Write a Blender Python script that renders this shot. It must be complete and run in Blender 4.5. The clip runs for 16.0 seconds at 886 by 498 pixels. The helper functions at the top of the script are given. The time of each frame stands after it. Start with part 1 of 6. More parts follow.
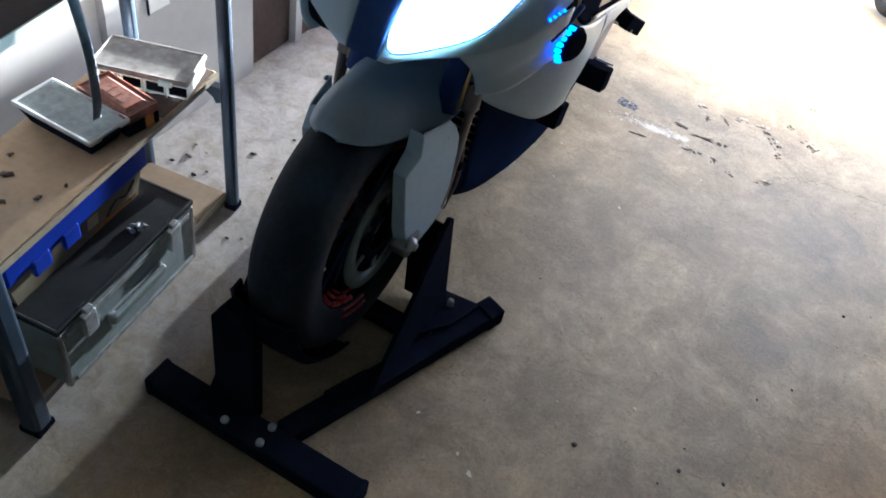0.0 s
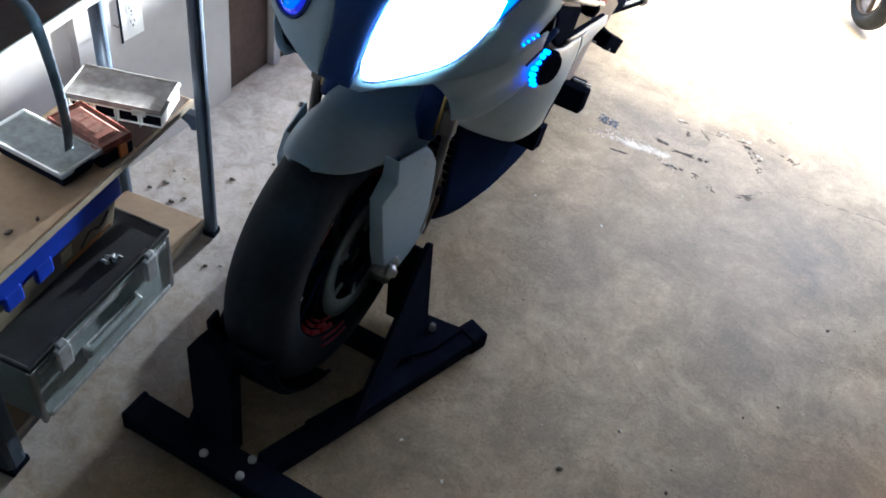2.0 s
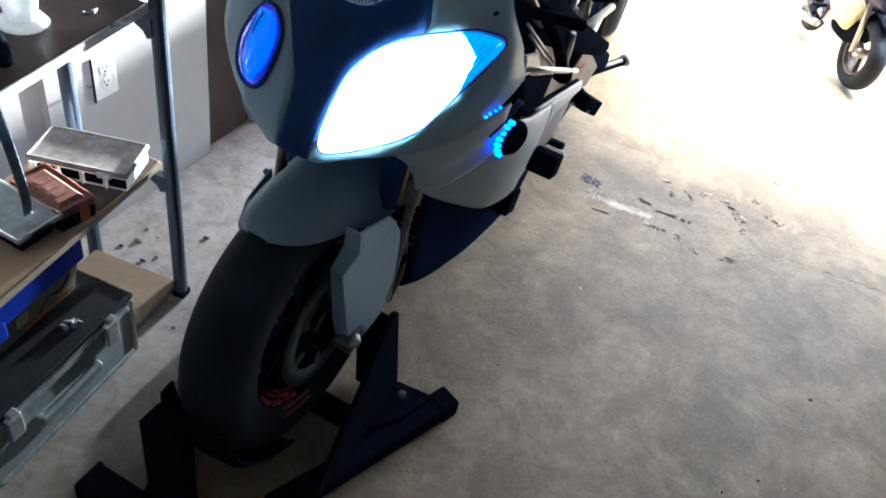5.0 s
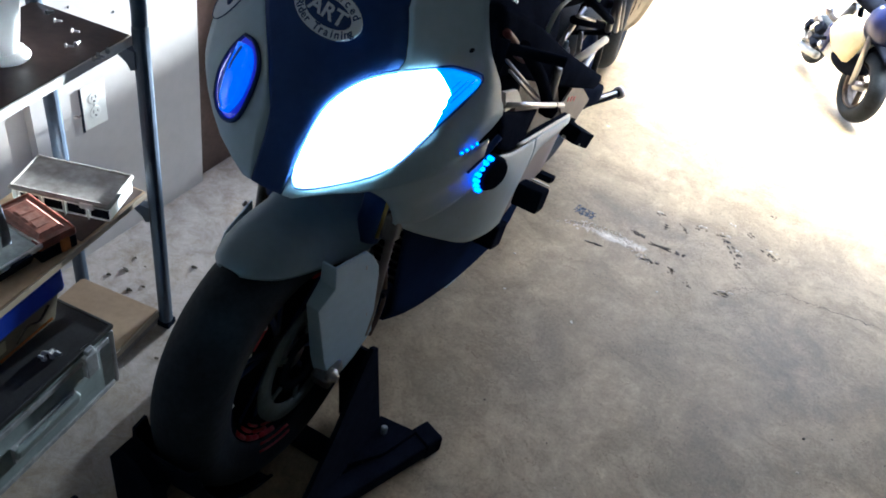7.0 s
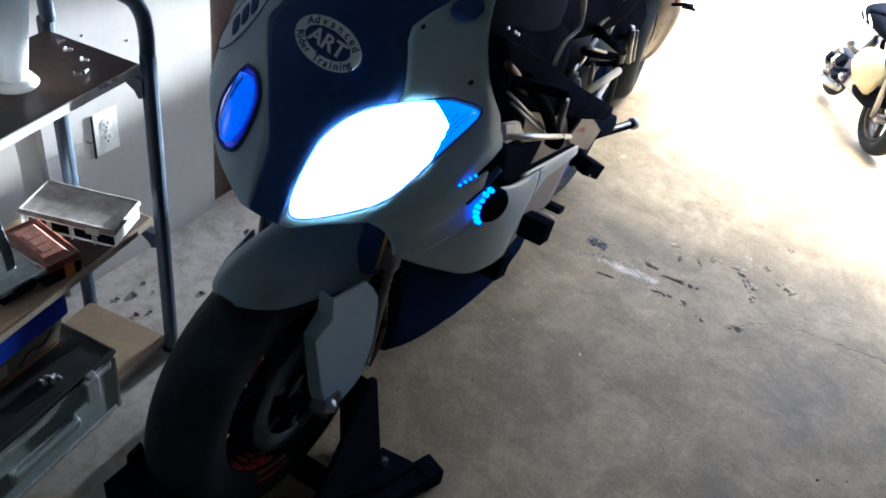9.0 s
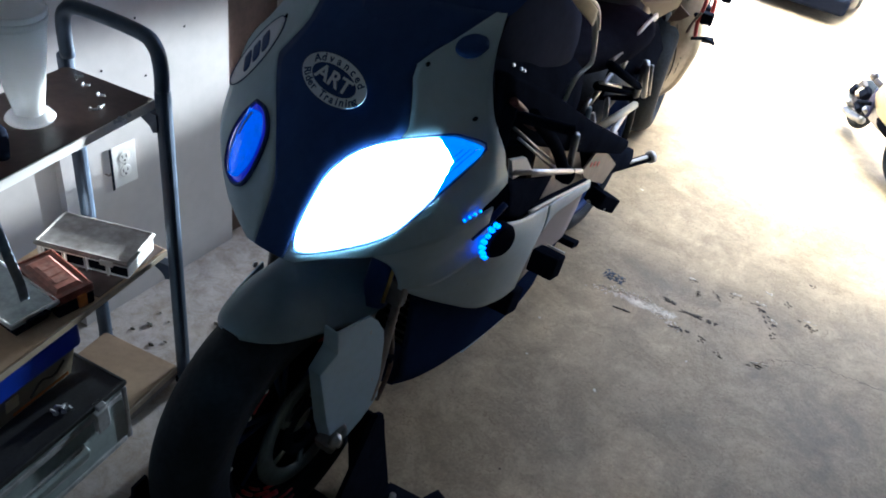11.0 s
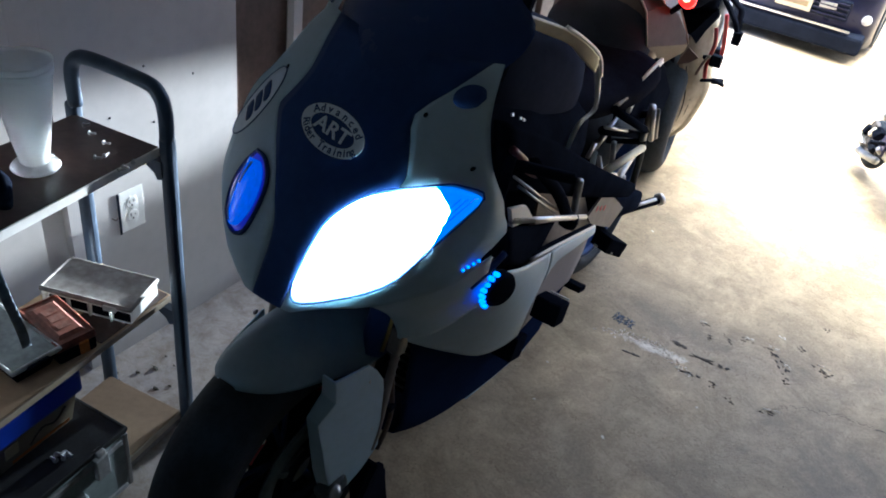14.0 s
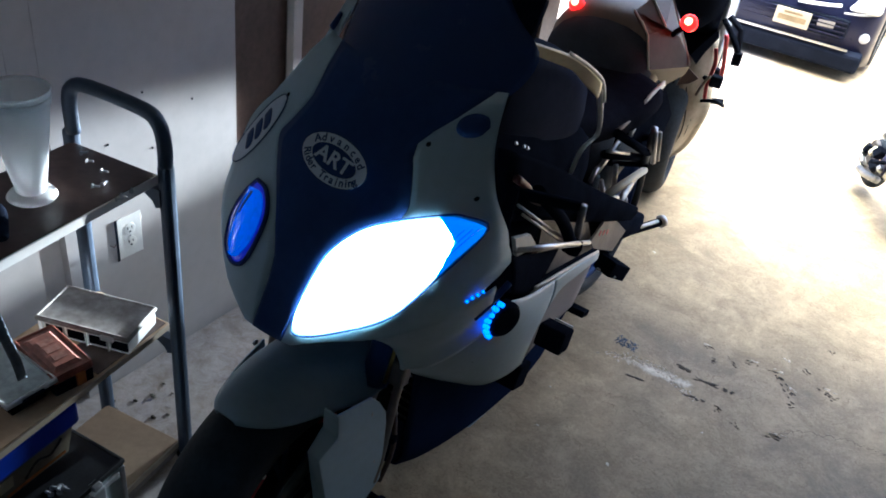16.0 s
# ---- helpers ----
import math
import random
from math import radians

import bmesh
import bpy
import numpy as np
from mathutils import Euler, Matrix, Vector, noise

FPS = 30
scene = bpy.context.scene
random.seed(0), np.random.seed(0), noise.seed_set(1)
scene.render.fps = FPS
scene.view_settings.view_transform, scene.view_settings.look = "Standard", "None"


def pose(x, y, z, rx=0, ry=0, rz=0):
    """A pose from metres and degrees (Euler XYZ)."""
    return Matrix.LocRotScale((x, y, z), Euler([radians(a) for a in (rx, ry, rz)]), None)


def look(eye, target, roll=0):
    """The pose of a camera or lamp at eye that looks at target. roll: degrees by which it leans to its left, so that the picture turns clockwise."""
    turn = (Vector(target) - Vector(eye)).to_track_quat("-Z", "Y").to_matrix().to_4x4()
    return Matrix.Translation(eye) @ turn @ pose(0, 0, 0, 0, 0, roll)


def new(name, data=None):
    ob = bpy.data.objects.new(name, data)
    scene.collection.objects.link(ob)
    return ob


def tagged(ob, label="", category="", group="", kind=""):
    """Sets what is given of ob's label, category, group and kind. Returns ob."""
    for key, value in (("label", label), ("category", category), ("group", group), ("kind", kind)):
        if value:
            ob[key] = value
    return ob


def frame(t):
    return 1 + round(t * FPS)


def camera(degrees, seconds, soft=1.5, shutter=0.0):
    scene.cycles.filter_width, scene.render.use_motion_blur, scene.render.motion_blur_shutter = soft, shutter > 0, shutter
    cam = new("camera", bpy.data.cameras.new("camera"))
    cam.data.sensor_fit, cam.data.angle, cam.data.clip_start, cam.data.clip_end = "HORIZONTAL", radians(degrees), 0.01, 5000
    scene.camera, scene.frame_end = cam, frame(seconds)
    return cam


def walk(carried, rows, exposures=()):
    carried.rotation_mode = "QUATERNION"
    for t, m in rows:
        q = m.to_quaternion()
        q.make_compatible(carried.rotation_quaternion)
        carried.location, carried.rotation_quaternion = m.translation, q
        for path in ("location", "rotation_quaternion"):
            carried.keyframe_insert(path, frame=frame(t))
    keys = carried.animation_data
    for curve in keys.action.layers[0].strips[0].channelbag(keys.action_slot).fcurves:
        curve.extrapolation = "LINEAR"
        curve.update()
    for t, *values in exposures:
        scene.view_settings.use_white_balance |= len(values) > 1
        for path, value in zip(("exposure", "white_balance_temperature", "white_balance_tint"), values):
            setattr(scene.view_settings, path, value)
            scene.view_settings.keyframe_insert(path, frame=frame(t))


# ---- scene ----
cam = camera(58.0, 16.0, 1.8)
PATH = [
    (0, (0.05, 0.112, 1.519), (-0.41, 1.43, 0.087), 13.4),
    (0.5, (0.05, 0.119, 1.522), (-0.406, 1.446, 0.097), 13.3),
    (1, (0.049, 0.127, 1.523), (-0.404, 1.462, 0.105), 13.2),
    (1.5, (0.05, 0.136, 1.527), (-0.402, 1.478, 0.114), 13.0),
    (2, (0.053, 0.146, 1.528), (-0.398, 1.496, 0.123), 12.8),
    (2.5, (0.055, 0.159, 1.53), (-0.4, 1.52, 0.137), 12.7),
    (3, (0.058, 0.172, 1.534), (-0.4, 1.544, 0.153), 12.7),
    (3.5, (0.063, 0.187, 1.538), (-0.4, 1.574, 0.175), 12.7),
    (4, (0.068, 0.2, 1.542), (-0.405, 1.598, 0.192), 12.6),
    (4.5, (0.076, 0.213, 1.548), (-0.409, 1.615, 0.206), 12.6),
    (5, (0.084, 0.229, 1.553), (-0.415, 1.638, 0.225), 12.7),
    (7.5, (0.13, 0.285, 1.569), (-0.435, 1.717, 0.292), 12.2),
    (8, (0.138, 0.294, 1.57), (-0.451, 1.725, 0.303), 12.0),
    (8.5, (0.145, 0.301, 1.573), (-0.463, 1.732, 0.314), 11.8),
    (9, (0.151, 0.31, 1.575), (-0.473, 1.744, 0.328), 11.6),
    (11.5, (0.183, 0.342, 1.589), (-0.549, 1.774, 0.4), 10.0),
    (12, (0.188, 0.35, 1.591), (-0.56, 1.782, 0.412), 9.8),
    (12.5, (0.191, 0.355, 1.593), (-0.567, 1.792, 0.427), 9.7),
    (13, (0.192, 0.361, 1.598), (-0.577, 1.801, 0.443), 9.6),
    (13.5, (0.192, 0.363, 1.601), (-0.585, 1.808, 0.457), 9.4),
    (14, (0.19, 0.367, 1.604), (-0.594, 1.817, 0.47), 9.2),
    (14.5, (0.188, 0.373, 1.607), (-0.607, 1.826, 0.485), 9.1),
    (15, (0.182, 0.377, 1.61), (-0.618, 1.834, 0.498), 9.0),
    (15.5, (0.173, 0.381, 1.61), (-0.631, 1.844, 0.509), 8.9),
    (16, (0.165, 0.388, 1.61), (-0.631, 1.856, 0.51), 8.9),
]
walk(cam, [(t, look(eye, target, roll)) for t, eye, target, roll in PATH],
     [(0, 4.6, 6100, 2), (5, 4.35, 6000, 1), (9, 3.8, 5850, 0), (12.5, 3.5, 5750, 0), (16, 3.28, 5700, 0)])

# ---- light ----
world = bpy.data.worlds.new("sky")
scene.world = world
world.use_nodes = True
wn = world.node_tree.nodes
sky = wn.new("ShaderNodeTexSky")
sky.sky_type, sky.sun_disc = "NISHITA", False
sky.sun_elevation, sky.sun_rotation = radians(87), radians(38)
sky.air_density, sky.dust_density = 0.45, 7.0
world.node_tree.links.new(sky.outputs[0], wn["Background"].inputs[0])
wn["Background"].inputs[1].default_value = 0.15

sun = new("sun", bpy.data.lights.new("sun", "SUN"))
sun.data.energy, sun.data.angle, sun.data.color = 1.8, radians(56.0), (1.0, 0.93, 0.83)
sun.matrix_world = look((0.3, 3.92, 11.0), (0.0, 3.7, 0.0))

# Added spot for the light along wall and floor; its source is made up.
beam = new("wall_spot", bpy.data.lights.new("wall_spot", "SPOT"))
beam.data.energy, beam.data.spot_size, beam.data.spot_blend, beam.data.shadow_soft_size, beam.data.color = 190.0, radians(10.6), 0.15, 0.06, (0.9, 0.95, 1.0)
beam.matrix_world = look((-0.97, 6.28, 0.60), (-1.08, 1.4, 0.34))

# Second added spot, for the brighter band on the wall.
core = new("wall_spot_core", bpy.data.lights.new("wall_spot_core", "SPOT"))
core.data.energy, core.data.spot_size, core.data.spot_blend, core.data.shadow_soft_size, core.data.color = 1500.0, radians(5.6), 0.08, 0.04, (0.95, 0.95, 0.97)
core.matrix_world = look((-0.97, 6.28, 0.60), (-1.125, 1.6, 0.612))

# ---- materials ----
def mat(name, color, rough=0.5, metal=0.0, vary=0.15, scale=8.0, bump=0.0, bscale=60.0, coat=0.0, second=None, spots=0.0, emit=None, power=0.0, trans=0.0, alpha=1.0, ior=1.45, spec=0.5):
    """A node material: base colour with broad stains and fine grain, and a relief."""
    m = bpy.data.materials.new(name)
    m.use_nodes = True
    n, l = m.node_tree.nodes, m.node_tree.links
    b = n["Principled BSDF"]
    b.inputs["Roughness"].default_value, b.inputs["Metallic"].default_value = rough, metal
    b.inputs["Coat Weight"].default_value, b.inputs["Transmission Weight"].default_value = coat, trans
    b.inputs["Alpha"].default_value, b.inputs["IOR"].default_value = alpha, ior
    b.inputs["Coat Roughness"].default_value, b.inputs["Specular IOR Level"].default_value = 0.08, spec
    tc = n.new("ShaderNodeTexCoord")
    broad, fine = n.new("ShaderNodeTexNoise"), n.new("ShaderNodeTexNoise")
    broad.inputs["Scale"].default_value, fine.inputs["Scale"].default_value = scale, bscale
    broad.inputs["Detail"].default_value, fine.inputs["Detail"].default_value = 6, 4
    broad.inputs["Roughness"].default_value = 0.65
    for t in (broad, fine):
        l.new(tc.outputs["Object"], t.inputs["Vector"])
    c2 = second or tuple(c * (1 - vary * 2) for c in color)
    ramp = n.new("ShaderNodeValToRGB")
    ramp.color_ramp.elements[0].position, ramp.color_ramp.elements[1].position = 0.35, 0.68
    ramp.color_ramp.elements[0].color, ramp.color_ramp.elements[1].color = (*c2, 1), (*color, 1)
    l.new(broad.outputs["Fac"], ramp.inputs["Fac"])
    mix = n.new("ShaderNodeMix")
    mix.data_type, mix.blend_type = "RGBA", "MULTIPLY"
    mix.inputs["Factor"].default_value = min(1.0, vary * 1.5 + spots)
    l.new(ramp.outputs["Color"], mix.inputs["A"])
    grain = n.new("ShaderNodeValToRGB")
    grain.color_ramp.elements[0].position, grain.color_ramp.elements[1].position = 0.3, 0.6
    grain.color_ramp.elements[0].color = (0.45, 0.44, 0.43, 1)
    l.new(fine.outputs["Fac"], grain.inputs["Fac"])
    l.new(grain.outputs["Color"], mix.inputs["B"])
    l.new(mix.outputs["Result"], b.inputs["Base Color"])
    rr = n.new("ShaderNodeMapRange")
    rr.inputs["To Min"].default_value, rr.inputs["To Max"].default_value = max(0.02, rough - 0.12), min(1.0, rough + 0.12)
    l.new(broad.outputs["Fac"], rr.inputs["Value"])
    l.new(rr.outputs["Result"], b.inputs["Roughness"])
    if bump:
        bp = n.new("ShaderNodeBump")
        bp.inputs["Strength"].default_value, bp.inputs["Distance"].default_value = bump, 0.004
        l.new(fine.outputs["Fac"], bp.inputs["Height"])
        l.new(bp.outputs["Normal"], b.inputs["Normal"])
    if emit:
        b.inputs["Emission Color"].default_value, b.inputs["Emission Strength"].default_value = (*emit, 1), power
    return m


# Blue lens haze is mixed into the colours of these paints and blacks.
WHITE = mat("blue_hazed_white", (0.37, 0.50, 0.62), 0.38, vary=0.06, scale=5, spec=0.35)
FEND = mat("blue_hazed_grey", (0.155, 0.225, 0.30), 0.45, vary=0.08, scale=6)
NAVY = mat("blue_hazed_black", (0.03, 0.06, 0.185), 0.4, vary=0.1, spec=0.06)
BLACK = mat("satin_black", (0.012, 0.015, 0.025), 0.45, vary=0.2, bump=0.06, bscale=150, spec=0.0)
RUBBER = mat("tyre_rubber", (0.019, 0.027, 0.039), 0.66, vary=0.25, scale=14, bump=0.3, bscale=90, spec=0.18)
STEEL = mat("bright_steel", (0.5, 0.5, 0.52), 0.36, 1.0, vary=0.12, scale=20)
SCREWZINC = mat("zinc_plating", (0.62, 0.63, 0.66), 0.45, 0.35, vary=0.2, scale=40)
ALU = mat("cast_aluminium", (0.42, 0.43, 0.45), 0.4, 0.9, vary=0.2, scale=18, bump=0.15)
BELLY = mat("belly_paint", (0.012, 0.022, 0.06), 0.4, vary=0.1, spec=0.0)
STRAPM = mat("blue_grey_strap", (0.16, 0.19, 0.24), 0.45, 0.2, vary=0.25, scale=20)
DISC = mat("dull_disc_steel", (0.13, 0.165, 0.175), 0.55, 0.3, vary=0.2, scale=20)
# The screen's colour is lifted by the same blue haze.
SMOKE = mat("blue_hazed_screen", (0.028, 0.052, 0.16), 0.25, vary=0.05, spec=0.15)
GREYP = mat("dull_grey_panel", (0.22, 0.21, 0.245), 0.5, vary=0.1)
PADV = mat("grey_pad_vinyl", (0.085, 0.09, 0.11), 0.6, vary=0.12, bump=0.1, bscale=200, spec=0.0)
SEATV = mat("seat_vinyl", (0.022, 0.024, 0.036), 0.6, vary=0.2, bump=0.1, bscale=200, spec=0.0)
BROWN = mat("brown_paint", (0.14, 0.1, 0.085), 0.4, vary=0.12, spec=0.2)
TAN = mat("tan_paint", (0.26, 0.195, 0.165), 0.35, vary=0.1, spec=0.2)
CREAM = mat("cream_paint", (0.30, 0.26, 0.205), 0.25, vary=0.15, spec=0.5)
RED = mat("red_paint", (0.42, 0.02, 0.035), 0.35, vary=0.15)
BLUEP = mat("blue_plastic", (0.012, 0.05, 0.5), 0.35, vary=0.1, scale=12)
TANK = mat("grey_tank", (0.04, 0.047, 0.075), 0.5, vary=0.1, spec=0.0)
GOLD = mat("gold_anodised", (0.75, 0.55, 0.22), 0.3, 1.0, vary=0.1)
LAMP = mat("headlight_glow", (0.9, 0.95, 1.0), 0.2, vary=0.0, emit=(0.5, 0.82, 1.0), power=9.0)
BLUEGLOW = mat("blue_marker_glow", (0.02, 0.2, 0.9), 0.15, vary=0.0, emit=(0.0, 0.2, 1.0), power=0.1, coat=0.4)
# The round lens and its inner patch emit a little blue of their own.
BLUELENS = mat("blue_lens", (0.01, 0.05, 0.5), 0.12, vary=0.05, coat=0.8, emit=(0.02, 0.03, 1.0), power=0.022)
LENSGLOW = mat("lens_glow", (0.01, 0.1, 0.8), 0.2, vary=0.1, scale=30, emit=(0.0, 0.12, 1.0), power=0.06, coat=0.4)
LEDGLOW = mat("blue_led", (0.1, 0.5, 1.0), 0.3, vary=0.0, emit=(0.0, 0.11, 1.0), power=0.45)
REDCORE = mat("hot_red_core", (1.0, 0.5, 0.4), 0.3, vary=0.0, emit=(1.0, 0.2, 0.1), power=1.3)
REDGLOW = mat("red_tail_glow", (0.9, 0.05, 0.03), 0.3, vary=0.0, emit=(1.0, 0.004, 0.004), power=0.6)


def concrete():
    """Worn garage concrete: broad damp stains, trowel blotches, speckle, rust and small pits."""
    m = mat("garage_concrete", (0.655, 0.51, 0.31), 0.58, vary=0.0, scale=1.7, second=(0.472, 0.363, 0.222))
    n, l = m.node_tree.nodes, m.node_tree.links
    b = n["Principled BSDF"]
    tc = n["Texture Coordinate"]
    last = b.inputs["Base Color"].links[0].from_socket
    heights = []
    for scale, detail, rough, lo, hi, dark, fac in (
            (0.9, 5, 0.6, 0.38, 0.60, (0.60, 0.60, 0.62), 0.9), (4.5, 8, 0.72, 0.42, 0.62, (0.56, 0.545, 0.52), 0.8),
            (17.0, 9, 0.8, 0.42, 0.62, (0.56, 0.545, 0.53), 0.52), (110.0, 5, 0.7, 0.34, 0.56, (0.45, 0.43, 0.41), 0.4)):
        t = n.new("ShaderNodeTexNoise")
        t.inputs["Scale"].default_value, t.inputs["Detail"].default_value, t.inputs["Roughness"].default_value = scale, detail, rough
        t.inputs["Distortion"].default_value = 0.6
        l.new(tc.outputs["Object"], t.inputs["Vector"])
        r = n.new("ShaderNodeValToRGB")
        r.color_ramp.elements[0].position, r.color_ramp.elements[1].position = lo, hi
        r.color_ramp.elements[0].color = (*dark, 1)
        l.new(t.outputs["Fac"], r.inputs["Fac"])
        x = n.new("ShaderNodeMix")
        x.data_type, x.blend_type = "RGBA", "MULTIPLY"
        x.inputs["Factor"].default_value = fac
        l.new(last, x.inputs["A"]), l.new(r.outputs["Color"], x.inputs["B"])
        last = x.outputs["Result"]
        heights.append(t)
    # small dark specks
    v = n.new("ShaderNodeTexVoronoi")
    v.inputs["Scale"].default_value, v.inputs["Randomness"].default_value = 26.0, 1.0
    l.new(tc.outputs["Object"], v.inputs["Vector"])
    r = n.new("ShaderNodeValToRGB")
    r.color_ramp.elements[0].position, r.color_ramp.elements[1].position = 0.05, 0.1
    r.color_ramp.elements[0].color = (0.55, 0.52, 0.5, 1)
    l.new(v.outputs["Distance"], r.inputs["Fac"])
    x = n.new("ShaderNodeMix")
    x.data_type, x.blend_type = "RGBA", "MULTIPLY"
    l.new(heights[1].outputs["Fac"], x.inputs["Factor"])
    l.new(last, x.inputs["A"]), l.new(r.outputs["Color"], x.inputs["B"])
    last = x.outputs["Result"]
    # ragged edges of flaked skin, broken up by the stains
    v = n.new("ShaderNodeTexNoise")
    v.inputs["Scale"].default_value, v.inputs["Detail"].default_value, v.inputs["Roughness"].default_value = 5.0, 9, 0.68
    l.new(tc.outputs["Object"], v.inputs["Vector"])
    r = n.new("ShaderNodeValToRGB")
    r.color_ramp.elements[0].position, r.color_ramp.elements[1].position = 0.487, 0.512
    r.color_ramp.elements[0].color = (1, 1, 1, 1)
    e = r.color_ramp.elements.new(0.5)
    e.color = (0.55, 0.5, 0.46, 1)
    l.new(v.outputs["Fac"], r.inputs["Fac"])
    gate = n.new("ShaderNodeMapRange")
    gate.inputs["From Min"].default_value, gate.inputs["From Max"].default_value = 0.47, 0.6
    l.new(heights[2].outputs["Fac"], gate.inputs["Value"])
    x = n.new("ShaderNodeMix")
    x.data_type, x.blend_type = "RGBA", "MULTIPLY"
    l.new(gate.outputs["Result"], x.inputs["Factor"])
    l.new(last, x.inputs["A"]), l.new(r.outputs["Color"], x.inputs["B"])
    last = x.outputs["Result"]
    # rust-brown stain towards the room
    g = n.new("ShaderNodeVectorMath")
    g.operation = "DISTANCE"
    g.inputs[1].default_value = (0.72, 1.42, 0.0)
    l.new(tc.outputs["Object"], g.inputs[0])
    k = n.new("ShaderNodeMapRange")
    k.inputs["From Min"].default_value, k.inputs["From Max"].default_value = 0.02, 0.32
    k.inputs["To Min"].default_value, k.inputs["To Max"].default_value = 0.9, 0.0
    l.new(g.outputs["Value"], k.inputs["Value"])
    q = n.new("ShaderNodeMath")
    q.operation = "MULTIPLY"
    l.new(k.outputs["Result"], q.inputs[0]), l.new(heights[1].outputs["Fac"], q.inputs[1])
    x = n.new("ShaderNodeMix")
    x.data_type, x.blend_type = "RGBA", "MULTIPLY"
    x.inputs["B"].default_value = (0.86, 0.55, 0.30, 1)
    l.new(q.outputs["Value"], x.inputs["Factor"]), l.new(last, x.inputs["A"])
    last = x.outputs["Result"]
    # dusty grey along the side wall, with the pale light there mixed in
    sep = n.new("ShaderNodeSeparateXYZ")
    l.new(tc.outputs["Object"], sep.inputs[0])
    wob = n.new("ShaderNodeMath")
    wob.operation = "MULTIPLY_ADD"
    wob.inputs[1].default_value = 0.5
    l.new(heights[1].outputs["Fac"], wob.inputs[0]), l.new(sep.outputs["X"], wob.inputs[2])
    band = n.new("ShaderNodeMapRange")
    band.inputs["From Min"].default_value, band.inputs["From Max"].default_value = -0.62, -0.38
    band.inputs["To Min"].default_value, band.inputs["To Max"].default_value = 0.62, 0.0
    l.new(wob.outputs["Value"], band.inputs["Value"])
    dust_light = n.new("ShaderNodeMix")
    dust_light.data_type = "RGBA"
    dust_light.inputs["B"].default_value = (0.56, 0.52, 0.54, 1)
    rag = n.new("ShaderNodeMapRange")
    rag.inputs["From Min"].default_value, rag.inputs["From Max"].default_value = 0.36, 0.62
    rag.inputs["To Min"].default_value, rag.inputs["To Max"].default_value = 0.35, 1.15
    l.new(heights[2].outputs["Fac"], rag.inputs["Value"])
    amount = n.new("ShaderNodeMath")
    amount.operation = "MULTIPLY"
    l.new(band.outputs["Result"], amount.inputs[0]), l.new(rag.outputs["Result"], amount.inputs[1])
    l.new(amount.outputs["Value"], dust_light.inputs["Factor"]), l.new(last, dust_light.inputs["A"])
    last = dust_light.outputs["Result"]
    # scraped pale smear
    mp = n.new("ShaderNodeMapping")
    mp.vector_type = "TEXTURE"
    mp.inputs["Location"].default_value, mp.inputs["Rotation"].default_value, mp.inputs["Scale"].default_value = (-0.13, 2.438, 0.0), (0, 0, radians(5)), (0.22, 0.05, 1.0)
    l.new(tc.outputs["Object"], mp.inputs["Vector"])
    ln = n.new("ShaderNodeVectorMath")
    ln.operation = "LENGTH"
    l.new(mp.outputs["Vector"], ln.inputs[0])
    edge = n.new("ShaderNodeMapRange")
    edge.inputs["From Min"].default_value, edge.inputs["From Max"].default_value = 0.1, 1.1
    edge.inputs["To Min"].default_value, edge.inputs["To Max"].default_value = 0.42, -0.25
    l.new(ln.outputs["Value"], edge.inputs["Value"])
    sm = n.new("ShaderNodeMath")
    sm.operation = "ADD"
    l.new(edge.outputs["Result"], sm.inputs[0]), l.new(heights[2].outputs["Fac"], sm.inputs[1])
    hard = n.new("ShaderNodeMapRange")
    hard.inputs["From Min"].default_value, hard.inputs["From Max"].default_value = 0.62, 0.9
    hard.inputs["To Max"].default_value = 0.92
    l.new(sm.outputs["Value"], hard.inputs["Value"])
    x = n.new("ShaderNodeMix")
    x.data_type = "RGBA"
    x.inputs["B"].default_value = (0.82, 0.76, 0.66, 1)
    l.new(hard.outputs["Result"], x.inputs["Factor"]), l.new(last, x.inputs["A"])
    l.new(x.outputs["Result"], b.inputs["Base Color"])
    u = n.new("ShaderNodeBump")
    u.inputs["Strength"].default_value, u.inputs["Distance"].default_value = 0.4, 0.005
    l.new(heights[2].outputs["Fac"], u.inputs["Height"])
    l.new(u.outputs["Normal"], b.inputs["Normal"])
    return m


CONCRETE = concrete()
SPALL = mat("broken_concrete", (0.10, 0.082, 0.064), 0.9, vary=0.3, scale=30, bump=0.5)
FLAKE = mat("flaked_cement", (0.84, 0.74, 0.6), 0.9, vary=0.15, scale=40, bump=0.4)
CHALK = mat("pale_cement", (0.62, 0.51, 0.385), 0.9, vary=0.1, scale=20, bump=0.4)
PLASTER = mat("white_wall", (0.46, 0.43, 0.42), 0.8, vary=0.06, scale=3, bump=0.03, bscale=30)
CURB = mat("stained_curb", (0.3, 0.265, 0.275), 0.85, vary=0.3, scale=6, bump=0.08)
STUD = mat("brown_stud", (0.13, 0.085, 0.07), 0.75, vary=0.25, scale=5, bump=0.3)
# Greys of the unseen ceiling and walls, chosen for the light they bounce.
CEIL = mat("ceiling_board", (0.2, 0.2, 0.21), 0.9, vary=0.08, scale=2)
BOUNCEBOARD = mat("bounce_board", (0.24, 0.24, 0.25), 0.8, vary=0.2, scale=4, bump=0.2)
DARKWOOD = mat("dark_wood_shelf", (0.11, 0.07, 0.06), 0.45, vary=0.25, scale=9, bump=0.1)
# One shelf board in two tones: lit shelf paler, shaded shelf darker.
LITBOARD = mat("lit_shelf_board", (0.6, 0.43, 0.275), 0.6, vary=0.12, scale=7, bump=0.03, second=(0.46, 0.32, 0.205))
